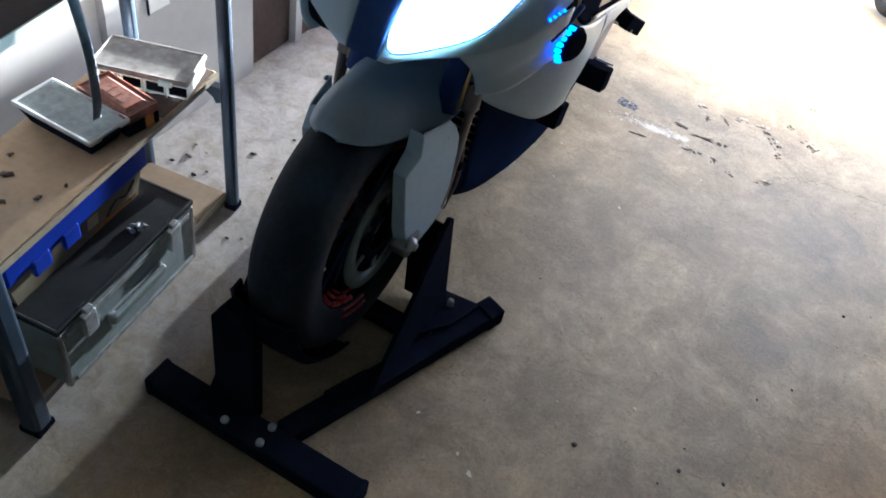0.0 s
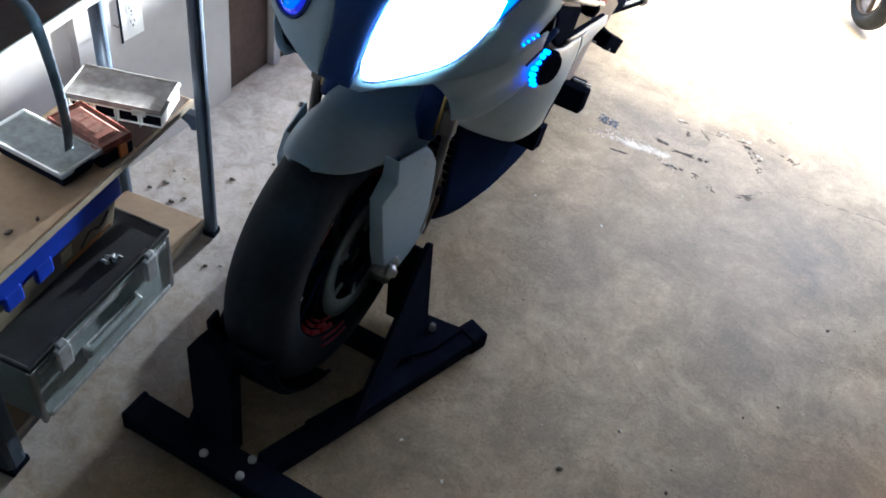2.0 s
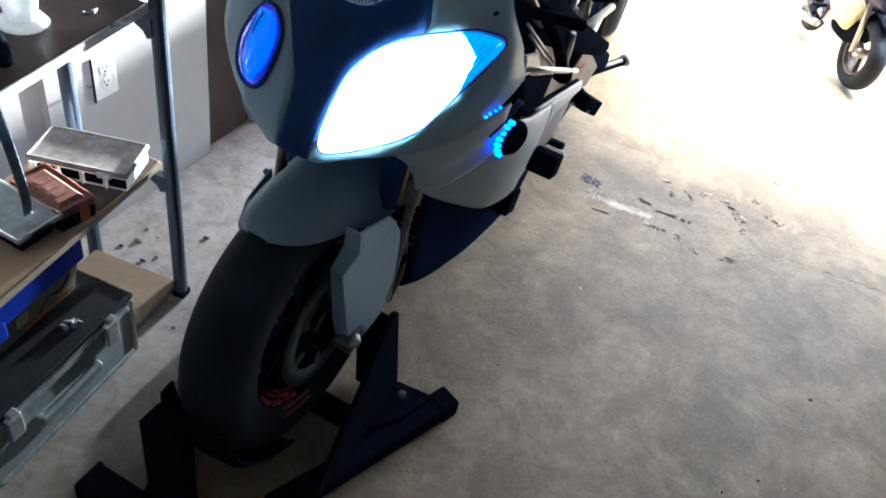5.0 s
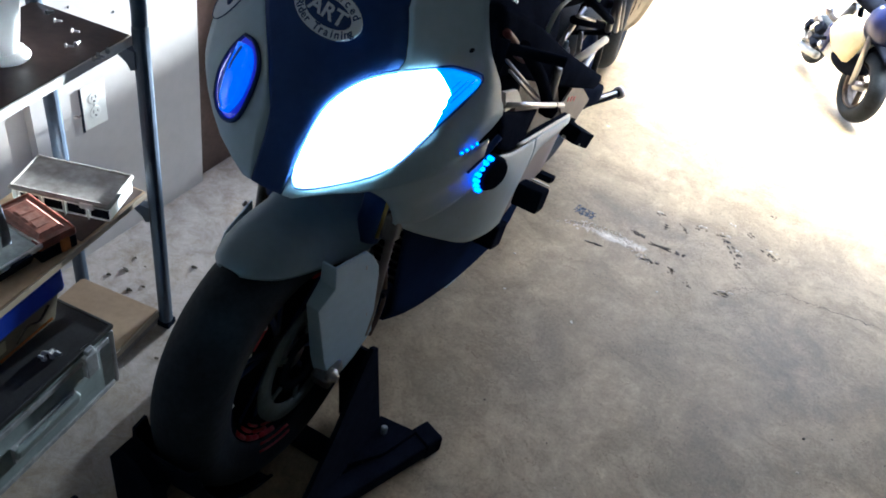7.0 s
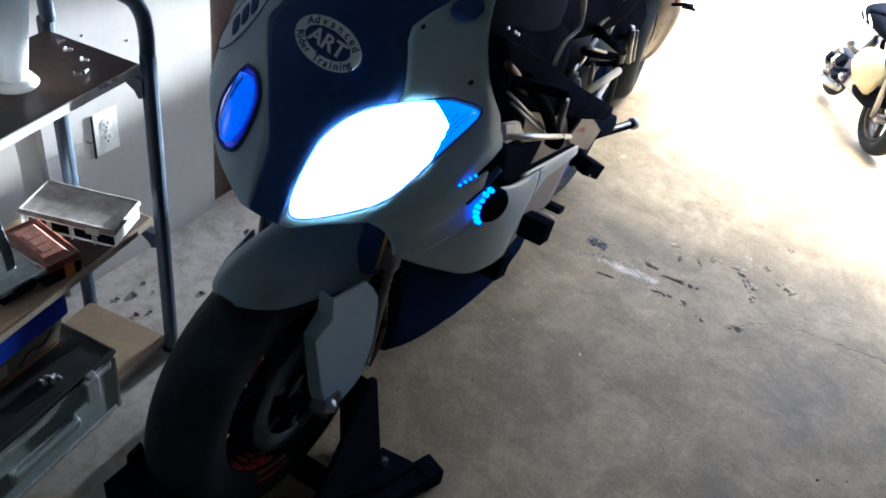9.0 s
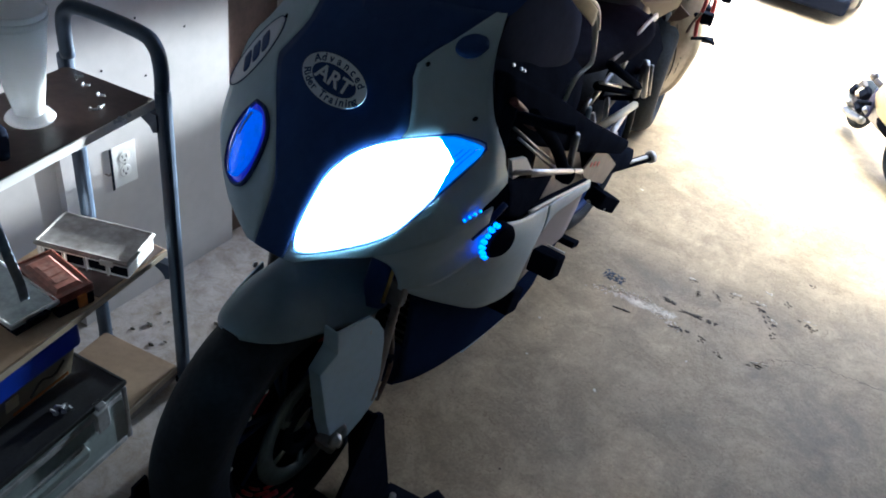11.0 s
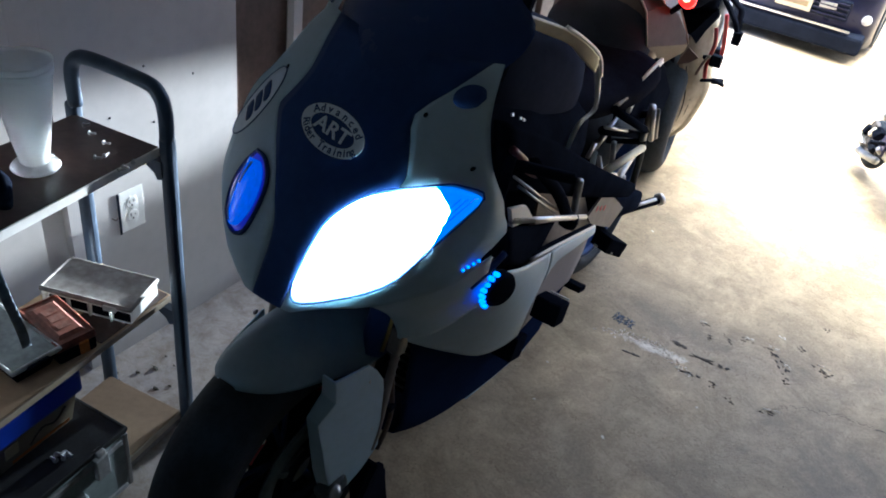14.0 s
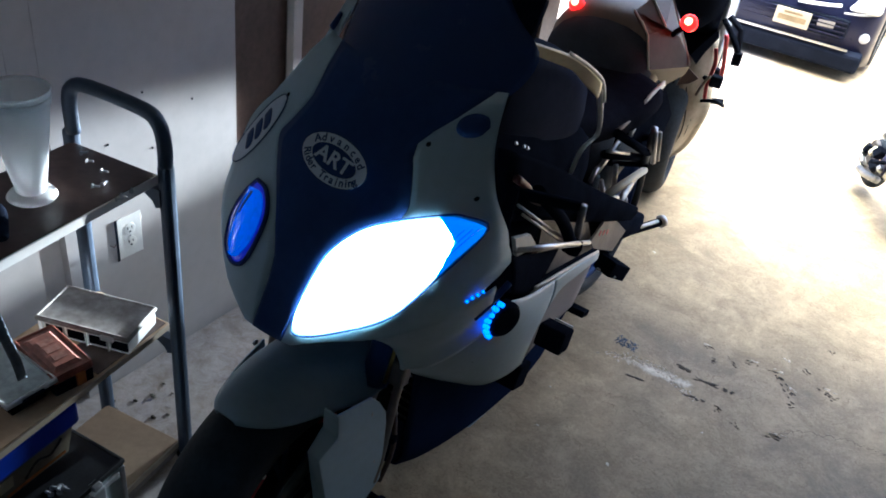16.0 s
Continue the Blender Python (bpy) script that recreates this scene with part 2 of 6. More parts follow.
SHADEBOARD = mat("shaded_shelf_board", (0.36, 0.25, 0.16), 0.6, vary=0.12, scale=7, bump=0.03, second=(0.27, 0.185, 0.12))
EDGE = mat("white_edge_band", (0.8, 0.77, 0.74), 0.5, vary=0.06, scale=14)
TUBE = mat("slate_blue_tube", (0.06, 0.085, 0.13), 0.4, 0.3, vary=0.15, scale=14)
STICKER = mat("sticker_vinyl", (0.6, 0.68, 0.82), 0.45, vary=0.05)
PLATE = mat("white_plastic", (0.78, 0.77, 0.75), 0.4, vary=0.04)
DIRTY = mat("dusty_clear_lid", (0.46, 0.44, 0.42), 0.5, vary=0.25, scale=22, second=(0.24, 0.215, 0.2))
REDLID = mat("red_brown_lid", (0.3, 0.09, 0.06), 0.4, vary=0.3, scale=25)
SCUFF = mat("scuffed_red_plastic", (0.33, 0.12, 0.085), 0.5, vary=0.3, scale=45, second=(0.2, 0.07, 0.05), spots=0.2)
SCUFFPALE = mat("rubbed_print", (0.36, 0.19, 0.15), 0.6, vary=0.35, scale=90, second=(0.27, 0.1, 0.07), spots=0.3)
CLEARP = mat("frosted_clear", (0.95, 0.96, 0.97), 0.55, vary=0.02, trans=0.68, ior=1.12)
TRAYLID = mat("grey_clear_lid", (0.42, 0.48, 0.48), 0.6, vary=0.2, scale=15)
CASELID = mat("black_case_lid", (0.032, 0.034, 0.04), 0.6, vary=0.3, scale=12, bump=0.04, bscale=140)
CASEGREY = mat("silver_case", (0.40, 0.47, 0.48), 0.45, 0.1, vary=0.15, scale=10)
GREEN = mat("dark_green_bin", (0.08, 0.13, 0.10), 0.6, vary=0.15)
CREAMP = mat("cream_plastic", (0.7, 0.64, 0.5), 0.5, vary=0.1, scale=12)
ORANGE = mat("orange_print", (0.7, 0.22, 0.05), 0.6, vary=0.2)
YELLOW = mat("yellow_panel", (0.62, 0.54, 0.34), 0.4, vary=0.1)
CARBLUE = mat("navy_car_paint", (0.008, 0.010, 0.03), 0.3, vary=0.05, coat=0.05, spec=0.2)
NAVYP = mat("navy_plastic", (0.015, 0.025, 0.12), 0.4, vary=0.1)
ENGINE = mat("pale_grey_brown", (0.22, 0.185, 0.18), 0.5, vary=0.2, scale=12)
HOSE = mat("dark_red_hose", (0.12, 0.03, 0.035), 0.5, vary=0.15)
BOXCREAM = mat("cream_box", (0.27, 0.225, 0.16), 0.5, vary=0.1, scale=12)
BAND = mat("pale_shelf_edge", (0.48, 0.39, 0.30), 0.55, vary=0.15, scale=9)
RIMDARK = mat("dull_dark_rim", (0.10, 0.085, 0.08), 0.5, 0.4, vary=0.25, scale=30)
PLATEINK = mat("faded_plate_print", (0.26, 0.19, 0.10), 0.6, vary=0.2)
PLATEY = mat("pale_yellow_plate", (0.40, 0.35, 0.26), 0.5, vary=0.05)
# Lens coloured white in place of the bright reflection on it.
LENSW = mat("white_lamp_lens", (0.75, 0.77, 0.8), 0.12, vary=0.05, coat=0.6)
GLASSY = mat("lamp_lens", (0.42, 0.44, 0.47), 0.15, vary=0.05, coat=0.8)


# ---- mesh tools ----
ORIGIN = {}


def thing(name, at, label, category, group="", kind=""):
    ob = new(name)
    ob.location = at
    ORIGIN[ob.name] = Vector(at)
    return tagged(ob, label, category, group, kind)


def part(name, bm, material, parent=None, label="", smooth=False):
    """Links a bmesh, given in the parent's own coordinates, as one mesh object."""
    me = bpy.data.meshes.new(name)
    bmesh.ops.recalc_face_normals(bm, faces=bm.faces)
    bm.to_mesh(me)
    bm.free()
    if smooth:
        for p in me.polygons:
            p.use_smooth = True
    me.materials.append(material)
    ob = new(name, me)
    if parent is not None:
        ob.parent = parent
    return tagged(ob, label)


def box(size, at=(0, 0, 0), rot=(0, 0, 0), bevel=0.0, seg=2, bm=None):
    bm = bm or bmesh.new()
    m = pose(*at, *rot) @ Matrix.Diagonal((*size, 1))
    r = bmesh.ops.create_cube(bm, size=1, matrix=m)
    if bevel:
        es = {e for v in r["verts"] for e in v.link_edges}
        bmesh.ops.bevel(bm, geom=list(es), offset=bevel, segments=seg, affect="EDGES", profile=0.5)
    return bm


def frames_along(pts):
    out, up = [], None
    for i, p in enumerate(pts):
        a, b = pts[max(0, i - 1)], pts[min(len(pts) - 1, i + 1)]
        t = (b - a).normalized()
        if up is None:
            up = t.orthogonal().normalized()
        up = (up - t * up.dot(t)).normalized()
        out.append((p, up.copy(), t.cross(up)))
    return out


def catmull(pts, n):
    pts = [Vector(p) for p in pts]
    out = []
    for i in range(len(pts) - 1):
        p0, p1, p2, p3 = pts[max(0, i - 1)], pts[i], pts[i + 1], pts[min(len(pts) - 1, i + 2)]
        for k in range(n):
            t = k / n
            out.append(0.5 * ((2 * p1) + (p2 - p0) * t + (2 * p0 - 5 * p1 + 4 * p2 - p3) * t * t + (3 * p1 - p0 - 3 * p2 + p3) * t ** 3))
    return out + [pts[-1]]


def tube(pts, r, n=10, curve=0, bm=None, caps=True, taper=None):
    bm = bm or bmesh.new()
    pts = catmull(pts, curve) if curve else [Vector(p) for p in pts]
    rings = []
    for k, (p, a, b) in enumerate(frames_along(pts)):
        rr = r if taper is None else r + (taper - r) * k / (len(pts) - 1)
        rings.append([bm.verts.new(p + (a * math.cos(2 * math.pi * i / n) + b * math.sin(2 * math.pi * i / n)) * rr) for i in range(n)])
    for r0, r1 in zip(rings, rings[1:]):
        for i in range(n):
            bm.faces.new((r0[i], r0[(i + 1) % n], r1[(i + 1) % n], r1[i]))
    if caps:
        bm.faces.new(rings[0][::-1]), bm.faces.new(rings[-1])
    return bm


def lathe(profile, n=32, bm=None, m=None, closed=False):
    """Turns a profile of (radius, height) round z; m places it."""
    bm, m = bm or bmesh.new(), m or Matrix()
    rings = [[bm.verts.new(m @ Vector((r * math.cos(2 * math.pi * i / n), r * math.sin(2 * math.pi * i / n), h))) for i in range(n)] for r, h in profile]
    pairs = list(zip(rings, rings[1:])) + ([(rings[-1], rings[0])] if closed else [])
    for r0, r1 in pairs:
        for i in range(n):
            bm.faces.new((r0[i], r0[(i + 1) % n], r1[(i + 1) % n], r1[i]))
    if not closed:
        if profile[0][0] > 1e-4:
            bm.faces.new(rings[0][::-1])
        if profile[-1][0] > 1e-4:
            bm.faces.new(rings[-1])
    return bm


def shell(rows, thick=0.004, nu=4, nv=4, bm=None):
    """A smooth sheet through rows of points, with thickness."""
    bm = bm or bmesh.new()
    rows = [catmull(r, nu) if nu > 1 else [Vector(p) for p in r] for r in rows]
    cols = [catmull([r[i] for r in rows], nv) if nv > 1 else [r[i] for r in rows] for i in range(len(rows[0]))]
    g = [[cols[i][j] for i in range(len(cols))] for j in range(len(cols[0]))]
    h, w = len(g), len(g[0])

    def normal(j, i):
        a = g[j][min(w - 1, i + 1)] - g[j][max(0, i - 1)]
        b = g[min(h - 1, j + 1)][i] - g[max(0, j - 1)][i]
        c = a.cross(b)
        return c.normalized() if c.length > 1e-9 else Vector((0, 0, 1))

    A = [[bm.verts.new(g[j][i]) for i in range(w)] for j in range(h)]
    B = [[bm.verts.new(g[j][i] - normal(j, i) * thick) for i in range(w)] for j in range(h)]
    for j in range(h - 1):
        for i in range(w - 1):
            bm.faces.new((A[j][i], A[j][i + 1], A[j + 1][i + 1], A[j + 1][i]))
            bm.faces.new((B[j][i], B[j + 1][i], B[j + 1][i + 1], B[j][i + 1]))
    for i in range(w - 1):
        bm.faces.new((A[0][i], B[0][i], B[0][i + 1], A[0][i + 1]))
        bm.faces.new((A[-1][i], A[-1][i + 1], B[-1][i + 1], B[-1][i]))
    for j in range(h - 1):
        bm.faces.new((A[j][0], A[j + 1][0], B[j + 1][0], B[j][0]))
        bm.faces.new((A[j][-1], B[j][-1], B[j + 1][-1], A[j + 1][-1]))
    return bm


def loft(sections, n=4, bm=None, caps=True):
    """A closed body through rings of points."""
    bm = bm or bmesh.new()
    k = len(sections[0])
    lines = [catmull([s[i] for s in sections], n) if n > 1 else [Vector(s[i]) for s in sections] for i in range(k)]
    rings = [[bm.verts.new(lines[i][j]) for i in range(k)] for j in range(len(lines[0]))]
    for r0, r1 in zip(rings, rings[1:]):
        for i in range(k):
            bm.faces.new((r0[i], r0[(i + 1) % k], r1[(i + 1) % k], r1[i]))
    if caps:
        bm.faces.new(rings[0][::-1]), bm.faces.new(rings[-1])
    return bm


def slab(points, thick, bm=None, direction=(0, 0, 1)):
    """A flat polygon, pushed out to a thickness."""
    bm = bm or bmesh.new()
    d = Vector(direction) * thick
    lo = [bm.verts.new(Vector(p)) for p in points]
    hi = [bm.verts.new(Vector(p) + d) for p in points]
    bm.faces.new(lo[::-1]), bm.faces.new(hi)
    for i in range(len(lo)):
        j = (i + 1) % len(lo)
        bm.faces.new((lo[i], lo[j], hi[j], hi[i]))
    return bm


def ring_section(w, h, y, z, n=16, power=2.6, x=0.0, tilt=0.0):
    """A rounded ring across the bike at y: half width w, half height h."""
    out = []
    for i in range(n):
        a = 2 * math.pi * i / n
        c, s = math.cos(a), math.sin(a)
        px = math.copysign(abs(c) ** (2 / power), c) * w
        pz = math.copysign(abs(s) ** (2 / power), s) * h
        out.append((x + px, y + tilt * pz, z + pz))
    return out


# ---- the garage ----
DOOR_Y, HEAD = 3.72, 2.15
floor = part("floor", box((5.6, 5.9, 0.2), (1.3, 0.83, -0.1)), CONCRETE)
tagged(floor, "worn stained grey-tan concrete garage floor", "floor", kind="structure")

bm = bmesh.new()
ys = [-400, DOOR_Y + 0.05, DOOR_Y + 0.06, 5, 7, 12, 30, 120, 400]
left, right = [], []
for y in ys:
    z = -0.012 - 0.035 * min(max(0, y - DOOR_Y), 6) if y > DOOR_Y + 0.055 else -0.24
    left.append(bm.verts.new((-400, y, z))), right.append(bm.verts.new((400, y, z)))
for i in range(len(ys) - 1):
    bm.faces.new((left[i], right[i], right[i + 1], left[i + 1]))
ground = part("ground", bm, CONCRETE)
tagged(ground, "sunlit pale concrete driveway outside the open garage", "driveway", kind="structure")


def wall(name, size, at, label, material=PLASTER):
    return tagged(part(name, box(size, at), material), label, "wall", kind="structure")


WX = -1.295
wall("wall_west", (0.12, 5.7, 2.6), (WX - 0.085, 0.87, 1.3), "bare white garage side wall behind the studs")
for name, y0, y1 in (("wall_panel_1", -1.9, 1.205), ("wall_panel_2", 1.272, 1.81), ("wall_panel_3", 2.03, 2.065), ("wall_panel_4", 2.3, 3.6)):
    wall(name, (0.024, y1 - y0, 2.5), (WX - 0.012, (y0 + y1) / 2, 1.25), "white painted wall board")
tagged(part("wall_panel_5", box((0.024, 0.066, 1.72), (WX - 0.012, 1.2385, 1.64)), PLASTER), "white painted wall board", "wall", kind="structure")
for name, y0, y1, dx in (("trim_1", 1.205, 1.272, 0.03), ("trim_2", 1.812, 2.028, 0.024), ("trim_3", 2.067, 2.298, 0.012), ("trim_4", 3.602, 3.76, -0.03)):
    tagged(part(name, box((0.03, y1 - y0, 2.5), (WX - 0.015 - dx, (y0 + y1) / 2, 1.25), bevel=0.003), STUD), "dark brown wooden wall stud", "stud", kind="structure")
# Unseen east and south walls; their tone sets the fill light.
wall("wall_east", (0.12, 5.7, 2.6), (4.1, 0.87, 1.3), "unseen garage side wall, grey set for bounce light", BOUNCEBOARD)
wall("wall_south", (5.5, 0.12, 2.6), (1.4, -2.0, 1.3), "unseen garage back wall, grey set for bounce light", BOUNCEBOARD)
# Unseen wall, added to narrow the daylight from the door.
wall("light_stop_wall", (2.6, 0.14, 2.15), (2.85, DOOR_Y, 1.075), "unseen white wall added to narrow the door's light")
wall("wall_north_header", (5.5, 0.14, 0.45), (1.4, DOOR_Y, HEAD + 0.225), "white wall over the open garage door")
tagged(part("ceiling", box((5.6, 5.9, 0.12), (1.4, 0.83, 2.66)), CEIL), "unseen garage ceiling, grey set for bounce light", "ceiling", kind="structure")

# ---- wall outlet ----
out = thing("power_outlet", (WX, 1.444, 0.437), "white duplex power outlet on the white wall", "outlet")
part("cover_plate", box((0.0018, 0.070, 0.117), (0.0009, 0, 0), bevel=0.0006), PLATE, out)
for dz in (0.0195, -0.0195):
    f = part("socket", lathe([(0.0168, 0), (0.0165, 0.0003), (0.015, 0.0006)], 20, m=pose(0.0018, 0, dz, 0, 90, 0)), PLATE, out)
    bm = box((0.002, 0.0022, 0.009), (0.0017, -0.006, dz + 0.003))
    box((0.002, 0.0022, 0.007), (0.0017, 0.006, dz + 0.003), bm=bm)
    box((0.002, 0.005, 0.005), (0.0017, 0, dz - 0.008), bm=bm)
    part("slots", bm, BLACK, f, "dark socket slots")
part("screw", lathe([(0.003, 0), (0.003, 0.0005)], 10, m=pose(0.0018, 0, 0, 0, 90, 0)), STEEL, out)
# Shadow at the plate's side, put in as a thin black strip.
part("plate_shadow", box((0.0016, 0.006, 0.118), (0.0008, -0.0382, -0.003)), BLACK, out, "shadow beside the plate laid on as a black strip")

for y, z in ((1.661, 0.742), (1.532, 0.65), (1.41, 0.70), (1.515, 0.80)):
    ob = part("nail", lathe([(0.0032, 0), (0.0032, 0.0004), (0.0, 0.0007)], 8, m=pose(0, 0, 0, 0, 90, 0)), BLACK)
    ob.location = (WX, y, z)
    tagged(ob, "dark nail head in the white wall", "nail", "nails in the wall")
hook = part("wire_hook", tube([(0, 0, 0), (0.006, 0.0, 0.002), (0.008, 0.006, -0.004), (0.006, 0.012, 0.0)], 0.0014, 6, 3), STUD)
hook.location = (WX, 1.385, 0.432)
tagged(hook, "short bent wire sticking out of the wall", "wire")

# ---- shelf cart ----
CA = radians(8.0)
CART = Matrix.Translation((-0.975, 1.312, 0)) @ Matrix.Rotation(CA, 4, "Z")
cart = thing("utility_cart", (0, 0, 0), "slate-blue tube cart with three wooden shelves", "shelf cart")
cart.matrix_world = CART
LEN, DEP = 0.72, 0.255


def cart_at(a, b, z):
    """A place on the cart: a metres towards its near end, b metres towards the wall."""
    return CART @ Vector((-b, -a, z))


for name, z, th, m in (("top_shelf", 0.781, 0.016, DARKWOOD), ("middle_shelf", 0.399, 0.012, LITBOARD), ("bottom_shelf", 0.05, 0.014, SHADEBOARD)):
    s = part(name, box((DEP - 0.03, LEN, th), (-DEP / 2 - 0.012, -LEN / 2, z - th / 2), bevel=0.0015), m, cart, {"top_shelf": "dark brown wood shelf", "middle_shelf": "stained wood shelf, toned paler as the lit one"}.get(name, ""))
    part("edge_band", box((0.003, LEN, th + 0.003), (-0.0225, -LEN / 2, z - th / 2)), EDGE if name == "top_shelf" else BAND, s, "white edge band" if name == "top_shelf" else "")
    if name == "bottom_shelf":
        s.location = (0.022, -0.022, 0)
        part("lip", box((0.012, LEN, 0.025), (-0.03, -LEN / 2, z - th - 0.013), bevel=0.002), CURB, s, "dusty grey lip")
part("dark_strip", box((0.1, 0.2, 0.002), (-0.08, -0.105, 0.4)), DARKWOOD, cart, "dark strip at the end of the shelf")
posts = {"far_front": (0.012, 0.006), "far_back": (0.012, DEP + 0.0), "near_front": (LEN - 0.01, 0.006), "near_back": (LEN - 0.01, DEP)}
for k, (a, b) in posts.items():
    far = a < 0.3
    w, top, y = (0.03, 0.81, -a + 0.018) if far else (0.044, 0.78, -a - 0.016)
    pm = box((w, w, top), (-b - 0.003, y, top / 2), bevel=0.011, seg=3)
    for v in pm.verts:
        v.co += Vector((0.022, -0.022, 0)) * max(0, 1 - v.co.z / 0.4)
    p = part("post", pm, TUBE, cart)
    part("foot_cap", box((w + 0.004, w + 0.004, 0.02), (-b + 0.018, y - 0.021, 0.0105), bevel=0.004), BLACK, p, "black plastic foot")
    for z in (0.365, 0.755):
        br = slab([(0, 0, 0), (0, 0, -0.04), (-0.012, 0, -0.045), (-0.02, 0, -0.03), (-0.055, 0, -0.008), (-0.06, 0, 0)], 0.02, direction=(0, 1, 0))
        if k.startswith("far"):
            sgn = 1 if k.endswith("front") else -1
            bmesh.ops.transform(br, matrix=Matrix.Translation((-b + (-0.006 if sgn > 0 else 0.002), -a - 0.002, z)) @ Matrix.Diagonal((sgn, 1, 1, 1)), verts=br.verts)
            part("bracket", br, TUBE, p)
        else:
            br.free()
y_h = 0.006
part("handle", tube([(-0.009, y_h, 0.80), (-0.009, y_h, 0.855), (-0.02, y_h, 0.893), (-0.055, y_h, 0.912), (-0.19, y_h, 0.918), (-0.235, y_h, 0.905), (-0.25, y_h, 0.87), (-0.25, y_h, 0.80)], 0.0152, 12, 4), TUBE, cart, smooth=True)

# ---- motorcycle ----
X0, YB = -0.52, 1.85
bike = thing("motorcycle", (X0, YB, 0), "white and black sport motorcycle, one headlight lit, in a wheel chock", "motorcycle")


def bp(name, bm, material, parent=bike, label="", smooth=True):
    bmesh.ops.translate(bm, vec=(0, -YB, 0), verts=bm.verts)
    return part(name, bm, material, parent, label, smooth)


def curve_at(x, table):
    """Linear reading of a table of (x, value)."""
    return float(np.interp(x, [a for a, _ in table], [b for _, b in table]))


CENTRE = [(0.60, 0.99), (0.765, 1.11), (0.88, 1.19), (1.005, 1.28), (1.085, 1.34), (1.17, 1.42), (1.27, 1.52)]
SIDE = [(0.765, 0.045), (0.785, 0.10), (0.805, 0.18), (0.83, 0.245), (0.89, 0.267), (0.95, 0.25), (1.0, 0.226), (1.075, 0.195), (1.14, 0.18), (1.2, 0.14)]


def nose(u, z, out=0.0):
    """A point of the front cowl at the side step u and the height z, out metres proud of it."""
    sweep = 1.9 * u * u + 14 * max(0, u - 0.2) ** 2 if u > -0.2 else 0.076 + 0.75 * (-u - 0.2)
    y = curve_at(z, CENTRE) + sweep
    n = Vector((2 * 1.9 * u, -1, 0.72)).normalized()
    return Vector((u, y, z)) + n * out


def nose_patch(outline, out=0.003, thick=0.006, grid=7):
    """A panel in the cowl's surface with the given outline (u, z), domed a little and lying proud of it."""
    bm = bmesh.new()
    pts = [Vector((u, z, 0)) for u, z in outline]
    ring = catmull(pts + [pts[0]], 4)[:-1]
    c = sum(ring, Vector()) / len(ring)
    rings = []
    for k in range(grid + 1):
        s = 1 - k / grid
        rings.append([bm.verts.new(nose(*(c + (p - c) * s).xy, out + thick * (1 - s * s))) for p in ring] if k < grid else [bm.verts.new(nose(*c.xy, out + thick))])
    for a, b in zip(rings, rings[1:]):
        for i in range(len(a)):
            j = (i + 1) % len(a)
            bm.faces.new((a[i], a[j], b[j], b[i]) if len(b) > 1 else (a[i], a[j], b[0]))
    low = [bm.verts.new(nose(*p.xy, -0.004)) for p in ring]
    for i in range(len(ring)):
        j = (i + 1) % len(ring)
        bm.faces.new((low[i], low[j], rings[0][j], rings[0][i]))
    return bm


def nose_rim(outline, r=0.004, out=0.003):
    pts = [Vector((u, z, 0)) for u, z in outline]
    ring = catmull(pts + [pts[0]], 4)
    return tube([nose(*p.xy, out) for p in ring], r, 6)


# front cowl: dark middle, pale sides
zs = [0.766, 0.785, 0.805, 0.83, 0.86, 0.89, 0.92, 0.945, 0.972, 0.988, 1.005, 1.025, 1.06, 1.1, 1.14]
MID = [(0.765, 0.03), (0.85, 0.033), (0.9, 0.05), (0.94, 0.108), (0.965, 0.126), (0.994, 0.12), (1.03, 0.105), (1.062, 0.095), (1.097, 0.128), (1.14, 0.164)]
MIDL = [(0.765, 0.03), (0.85, 0.042), (0.87, 0.054), (0.92, 0.098), (0.972, 0.158), (0.988, 0.17), (1.025, 0.146), (1.06, 0.127), (1.14, 0.128), (1.2, 0.13)]
SIDEL = [(0.765, 0.045), (0.785, 0.13), (0.805, 0.22), (0.83, 0.28), (0.87, 0.302), (0.94, 0.31), (0.975, 0.29), (1.0, 0.265), (1.05, 0.23), (1.1, 0.2), (1.14, 0.168)]
rows = []
for z in zs:
    a, b = -curve_at(z, MIDL), curve_at(z, MID)
    rows.append([nose(a + (b - a) * k / 6, z) for k in range(7)])
cowl = bp("nose_panel", shell(rows, 0.004, 2, 2), NAVY, label="black centre of the nose, blue haze put into its colour")
for sgn, tab, nm in ((1, MID, "right"), (-1, MIDL, "left")):
    rows = []
    for z in zs:
        a, b = curve_at(z, tab) + 0.0015, max(curve_at(z, SIDE if sgn > 0 else SIDEL), curve_at(z, tab) + 0.006)
        rows.append([nose(sgn * (a + (b - a) * k / 5), z) for k in range(6)])
    bp("cowl_side", shell(rows, 0.004 if sgn > 0 else -0.004, 2, 2), WHITE, label="white painted front cowl side")

LIGHT = [(0.036, 0.806), (0.05, 0.786), (0.11, 0.806), (0.165, 0.836), (0.192, 0.88), (0.206, 0.918), (0.19, 0.955), (0.165, 0.966), (0.09, 0.943), (0.048, 0.9), (0.037, 0.85)]
bp("headlight", nose_patch(LIGHT, 0.003, 0.008), LAMP, label="lit white headlight")
bp("marker_lens", nose_patch([(0.17, 0.972), (0.2, 0.972), (0.23, 0.955), (0.214, 0.918), (0.199, 0.89), (0.205, 0.925), (0.192, 0.956)], 0.004, 0.004, 3), BLUEGLOW, label="blue wedge-shaped marker lens")
for k in (0.35, 0.62, 0.85):
    bp("lens_ridge", tube([nose(0.196 + 0.03 * k * q, 0.962 - 0.055 * (1 - q) * k - 0.004, 0.0095) for q in (0.0, 0.5, 1.0)], 0.0012, 6), LENSGLOW, bpy.data.objects["marker_lens"], "bright lens ridge")
